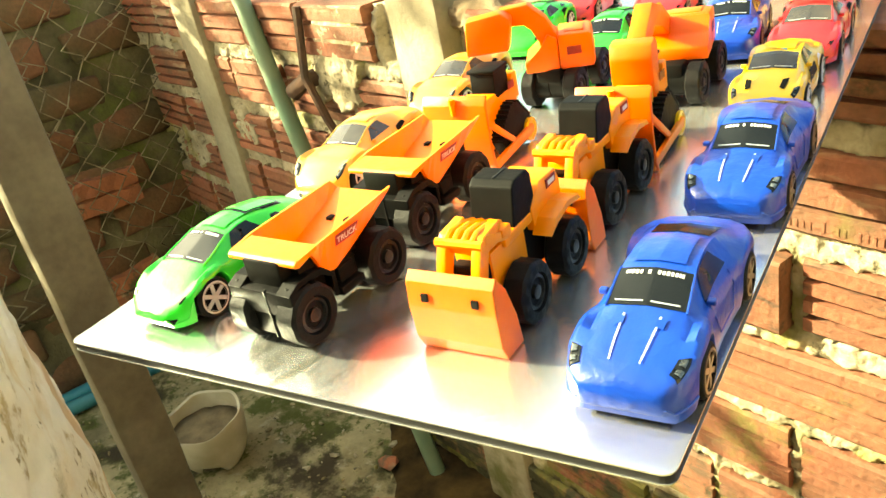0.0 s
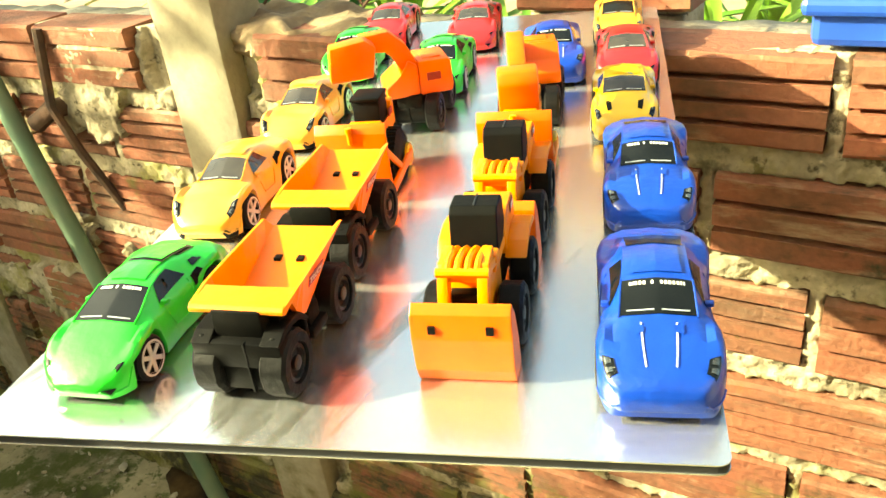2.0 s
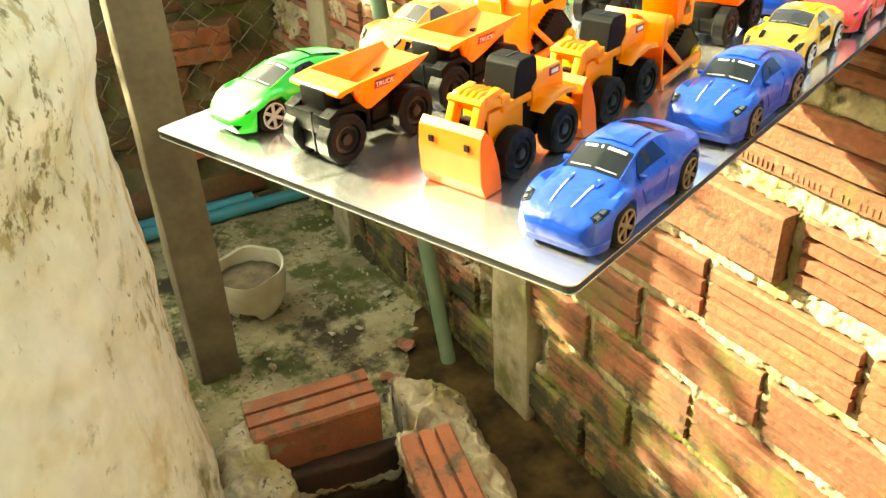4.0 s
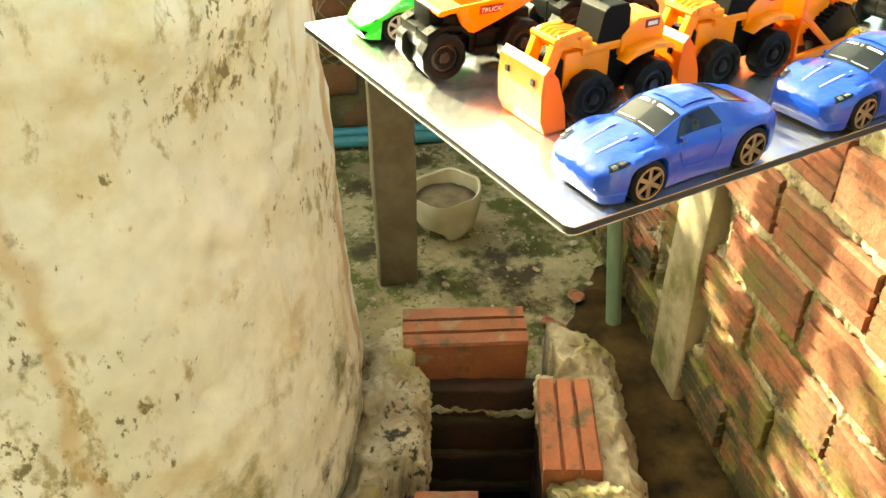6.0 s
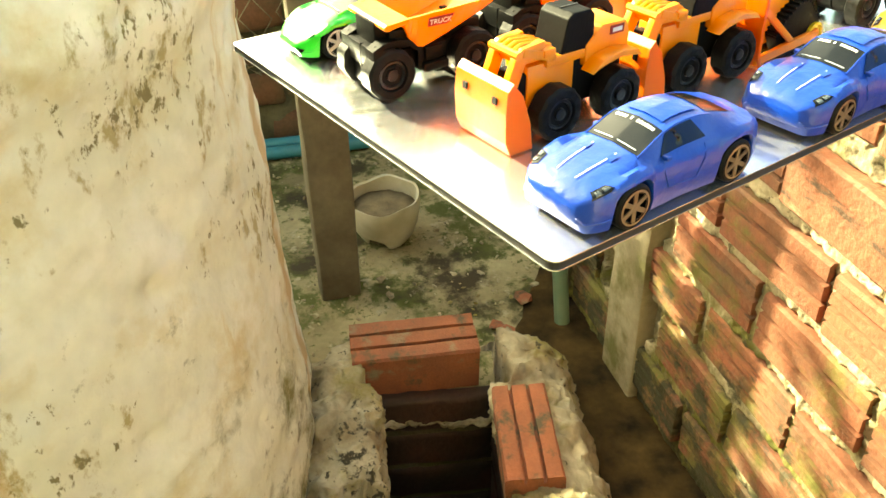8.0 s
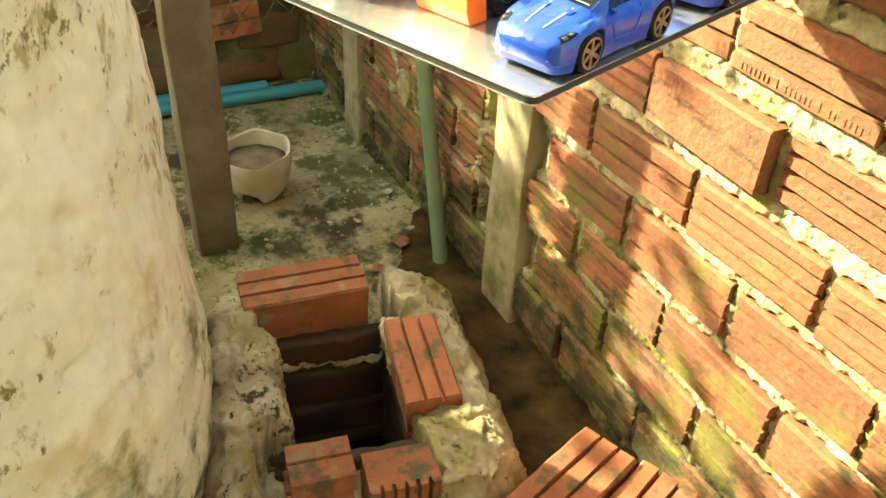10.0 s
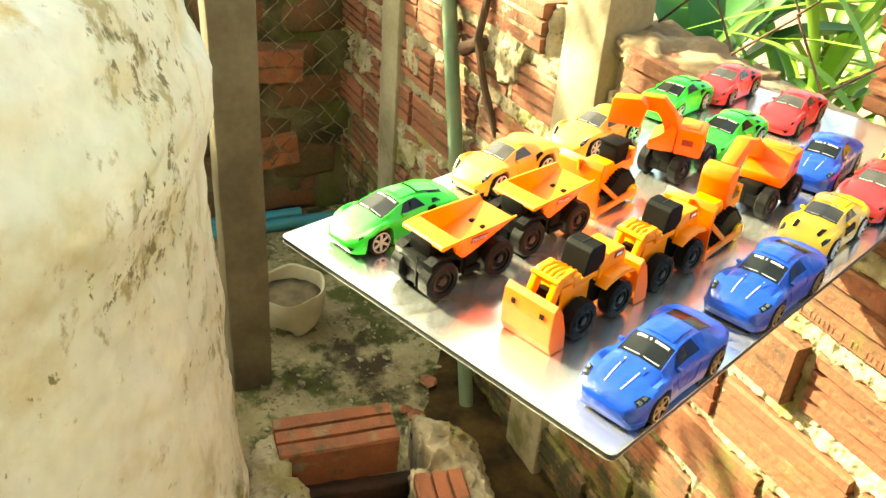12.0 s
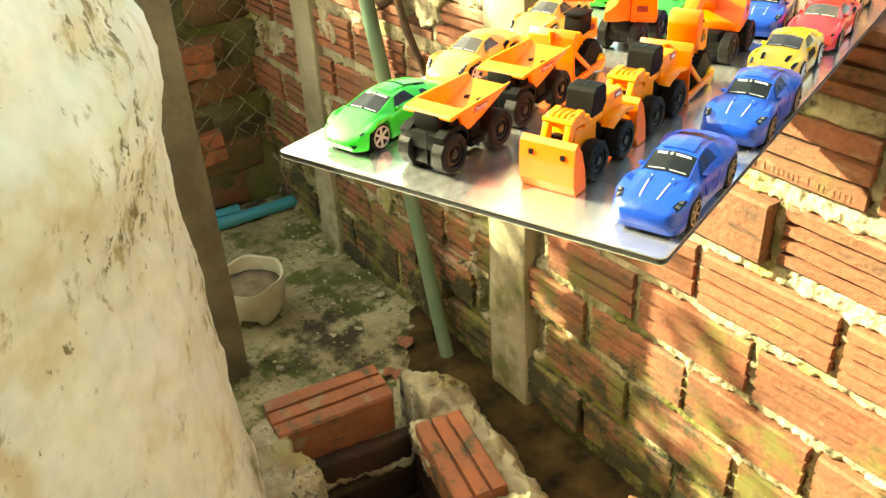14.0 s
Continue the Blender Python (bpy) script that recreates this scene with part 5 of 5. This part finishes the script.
# ---- toy bulldozers ----
def bulldozer():
    t = thing("toy_bulldozer", "orange toy bulldozer with black crawler tracks and tall blade", "toy bulldozer", "toy bulldozers")
    part("blade", prism([(0.0030, 0.0410), (0.0004, 0.0365), (0.0, 0.020), (0.0010, 0.006), (0.0045, 0.0004), (0.0058, 0.0010), (0.0024, 0.0066), (0.0014, 0.020), (0.0020, 0.0360), (0.0045, 0.0402)], -0.0175, 0.0175, 0.0004), DEEP, t, "tall orange blade", smooth=True)
    for sd in (1, -1):
        part("push_arm", prism([(0.0020, 0.0016), (0.0480, 0.0050), (0.0500, 0.0080), (0.0480, 0.0100), (0.0080, 0.0062), (0.0020, 0.0060)], sd * 0.0144, sd * 0.0165, 0.0004), ORANGE, t, smooth=True)
        part("brace", prism([(0.0010, 0.0270), (0.0025, 0.0300), (0.0300, 0.0085), (0.0255, 0.0080)], sd * 0.0146, sd * 0.0163, 0.0004), ORANGE, t, smooth=True)
        track = part("track", prism([(0.0180, 0.0110), (0.0240, 0.0015), (0.0480, 0.0012), (0.0540, 0.0060), (0.0520, 0.0130), (0.0400, 0.0250), (0.0330, 0.0255), (0.0220, 0.0170)], sd * 0.0070, sd * 0.0138, 0.0008), BLACK, t, "black crawler track", smooth=True)
        path = [(0.0180, 0.0110), (0.0220, 0.0170), (0.0330, 0.0255), (0.0400, 0.0250), (0.0520, 0.0130)]
        for (ya, za), (yb, zb) in zip(path, path[1:]):
            n = max(1, int(math.hypot(yb - ya, zb - za) / 0.0024))
            for k in range(n):
                f = (k + 0.5) / n
                a = math.degrees(math.atan2(zb - za, yb - ya))
                c = part("cleat", box(-0.0036, 0.0036, -0.0006, 0.0006, -0.0006, 0.0010, 0.0002, 1), BLACK, track)
                c.matrix_basis = pose(sd * 0.0104, ya + (yb - ya) * f, za + (zb - za) * f, a)
        w = part("sprocket", lathe([(0.0062, 0), (0.0062, 0.0016), (0.0050, 0.0020), (0.0046, 0.0010), (0.0020, 0.0010), (0.0018, 0.0022), (0.0008, 0.0024)], 20, "x"), LEMON, t, "yellow sprocket wheel", smooth=True)
        w.matrix_basis = pose(sd * 0.0138, 0.0480, 0.0066, 0, 0, 0 if sd > 0 else 180)
        part("sticker", box(sd * 0.0083, sd * 0.0086, 0.0420, 0.0490, 0.0300, 0.0340, 0), STICKER, t, "dark red sticker")
    part("hull", merge(box(-0.0075, 0.0075, 0.0080, 0.0520, 0.0060, 0.0240, 0.001), prism([(0.0120, 0.0230), (0.0540, 0.0230), (0.0540, 0.0370), (0.0480, 0.0370), (0.0460, 0.0300), (0.0300, 0.0290), (0.0290, 0.0330), (0.0140, 0.0325)], -0.0082, 0.0082, 0.0008)), AMBER, t, smooth=True)
    part("exhaust", lathe([(0.0012, 0.032), (0.0012, 0.0375), (0.0016, 0.0375), (0.0016, 0.040)], 10), AMBER, t, smooth=True)
    cab = part("cab", merge(prism([(0.0310, 0.0285), (0.0460, 0.0285), (0.0465, 0.0420), (0.0320, 0.0420)], -0.0070, 0.0070, 0.0007), box(-0.0078, 0.0078, 0.0305, 0.0475, 0.0420, 0.0440, 0.0007)), BLACK, t, "black cab", smooth=True)
    return t


row_of(bulldozer(), [(0.0940, 0.1710, 0.0), (0.1710, 0.1790, 0.0)])


# ---- toy excavators ----
def bent_bar(points, thick, x0, x1):
    """A bent bar of even depth along places in (y, z)."""
    up, low = [], []
    for i, (y, z) in enumerate(points):
        (ya, za), (yb, zb) = points[max(i - 1, 0)], points[min(i + 1, len(points) - 1)]
        d = math.hypot(yb - ya, zb - za)
        ny, nz = -(zb - za) / d * thick / 2, (yb - ya) / d * thick / 2
        up.append((y + ny, z + nz))
        low.append((y - ny, z - nz))
    return prism(up + low[::-1], x0, x1, 0.0010)


def excavator(swing, label, bar, bar_x, bucket_outline, bucket_x, shift=(0, 0)):
    t = thing("toy_excavator", label, "toy excavator", "toy excavators")
    part("chassis", box(-0.0075, 0.0075, 0.0140, 0.0640, 0.0100, 0.0230, 0.0012), BLACK, t, smooth=True)
    for y in (0.0210, 0.0585):
        part("axle", moved(lathe([(0.0070, -0.0100), (0.0078, -0.0092), (0.0078, -0.0004), (0.0072, 0.0), (0.0078, 0.0004), (0.0078, 0.0092), (0.0070, 0.0100)], 24, "x"), Matrix.Translation((0, y, 0.0125))), BLACK, t, "thick black axle drum", smooth=True)
    part("turntable", moved(lathe([(0.0115, 0), (0.0120, 0.002), (0.0110, 0.004)], 28), Matrix.Translation((0, 0.036, 0.0222))), BLACK, t, smooth=True)
    for sd in (1, -1):
        for y in (0.0210, 0.0585):
            tractor_wheel(t, sd * 0.0130, y, 0.0112, 0.0082, sd)
    turn = Matrix.Translation((shift[0], 0.036 + shift[1], -0.004)) @ Matrix.Rotation(radians(swing), 4, "Z")
    house = part("house", prism([(-0.0130, 0.0262), (0.0060, 0.0262), (0.0060, 0.0440), (0.0010, 0.0470), (-0.0040, 0.0380), (-0.0130, 0.0330)], -0.0130, 0.0165, 0.0010), DEEP, t, "orange swing body", smooth=True)
    house.matrix_basis = turn
    part("engine_house", prism([(0.0062, 0.0258), (0.0250, 0.0258), (0.0262, 0.0290), (0.0256, 0.0440), (0.0240, 0.0452), (0.0066, 0.0458)], -0.0120, 0.0160, 0.0012), DEEP, house, "boxy orange engine house", smooth=True)
    part("hatch", box(-0.0060, 0.0110, 0.0100, 0.0210, 0.0450, 0.0462, 0.0005), DEEP, house, smooth=True)
    part("boom", bent_bar(bar, 0.0105, *bar_x), DEEP, house, "bent orange boom", smooth=True)
    for k in (0.15, 0.85):
        x = bar_x[0] + (bar_x[1] - bar_x[0]) * k
        part("ram", tube([(x, bar[0][0] - 0.006, bar[0][1] - 0.002), (x, (bar[0][0] + bar[1][0]) / 2 - 0.004, (bar[0][1] + bar[1][1]) / 2 + 0.006), (x, bar[1][0], bar[1][1] + 0.0055)], 0.0014, 8), DEEP, house, smooth=True)
    bucket = part("bucket", prism(bucket_outline, *bucket_x, 0.0014), DEEP, t, "large plain orange bucket", smooth=True)
    bucket.matrix_basis = turn
    part("sticker", box(0.0160, 0.0163, 0.0110, 0.0190, 0.0340, 0.0385, 0), STICKER, house, "dark red sticker")
    part("sticker", box(-0.0025, 0.0045, 0.0262, 0.0265, 0.0340, 0.0385, 0), STICKER, house, "dark red sticker")
    return t


row_of(excavator(-68, "orange toy excavator turned sideways with its bucket raised high", [(0.0040, 0.0380), (-0.0030, 0.0530), (-0.0090, 0.0595), (-0.0240, 0.0585)], (0.0040, 0.0135),
                 [(-0.0440, 0.0430), (-0.0200, 0.0430), (-0.0165, 0.0600), (-0.0220, 0.0645), (-0.0420, 0.0625)], (0.0120, 0.0250), (-0.005, -0.006)), [(0.1000, 0.2520, 0.0)])
row_of(excavator(8, "orange toy excavator reaching forward with its bucket lowered", [(0.0060, 0.0400), (-0.0200, 0.0530), (-0.0420, 0.0600), (-0.0640, 0.0500)], (-0.0130, -0.0040),
                 [(-0.0790, 0.0270), (-0.0740, 0.0250), (-0.0660, 0.0330), (-0.0660, 0.0530), (-0.0700, 0.0560), (-0.0780, 0.0550), (-0.0810, 0.0490)], (-0.0190, 0.0010)), [(0.1685, 0.2530, 0.0)])
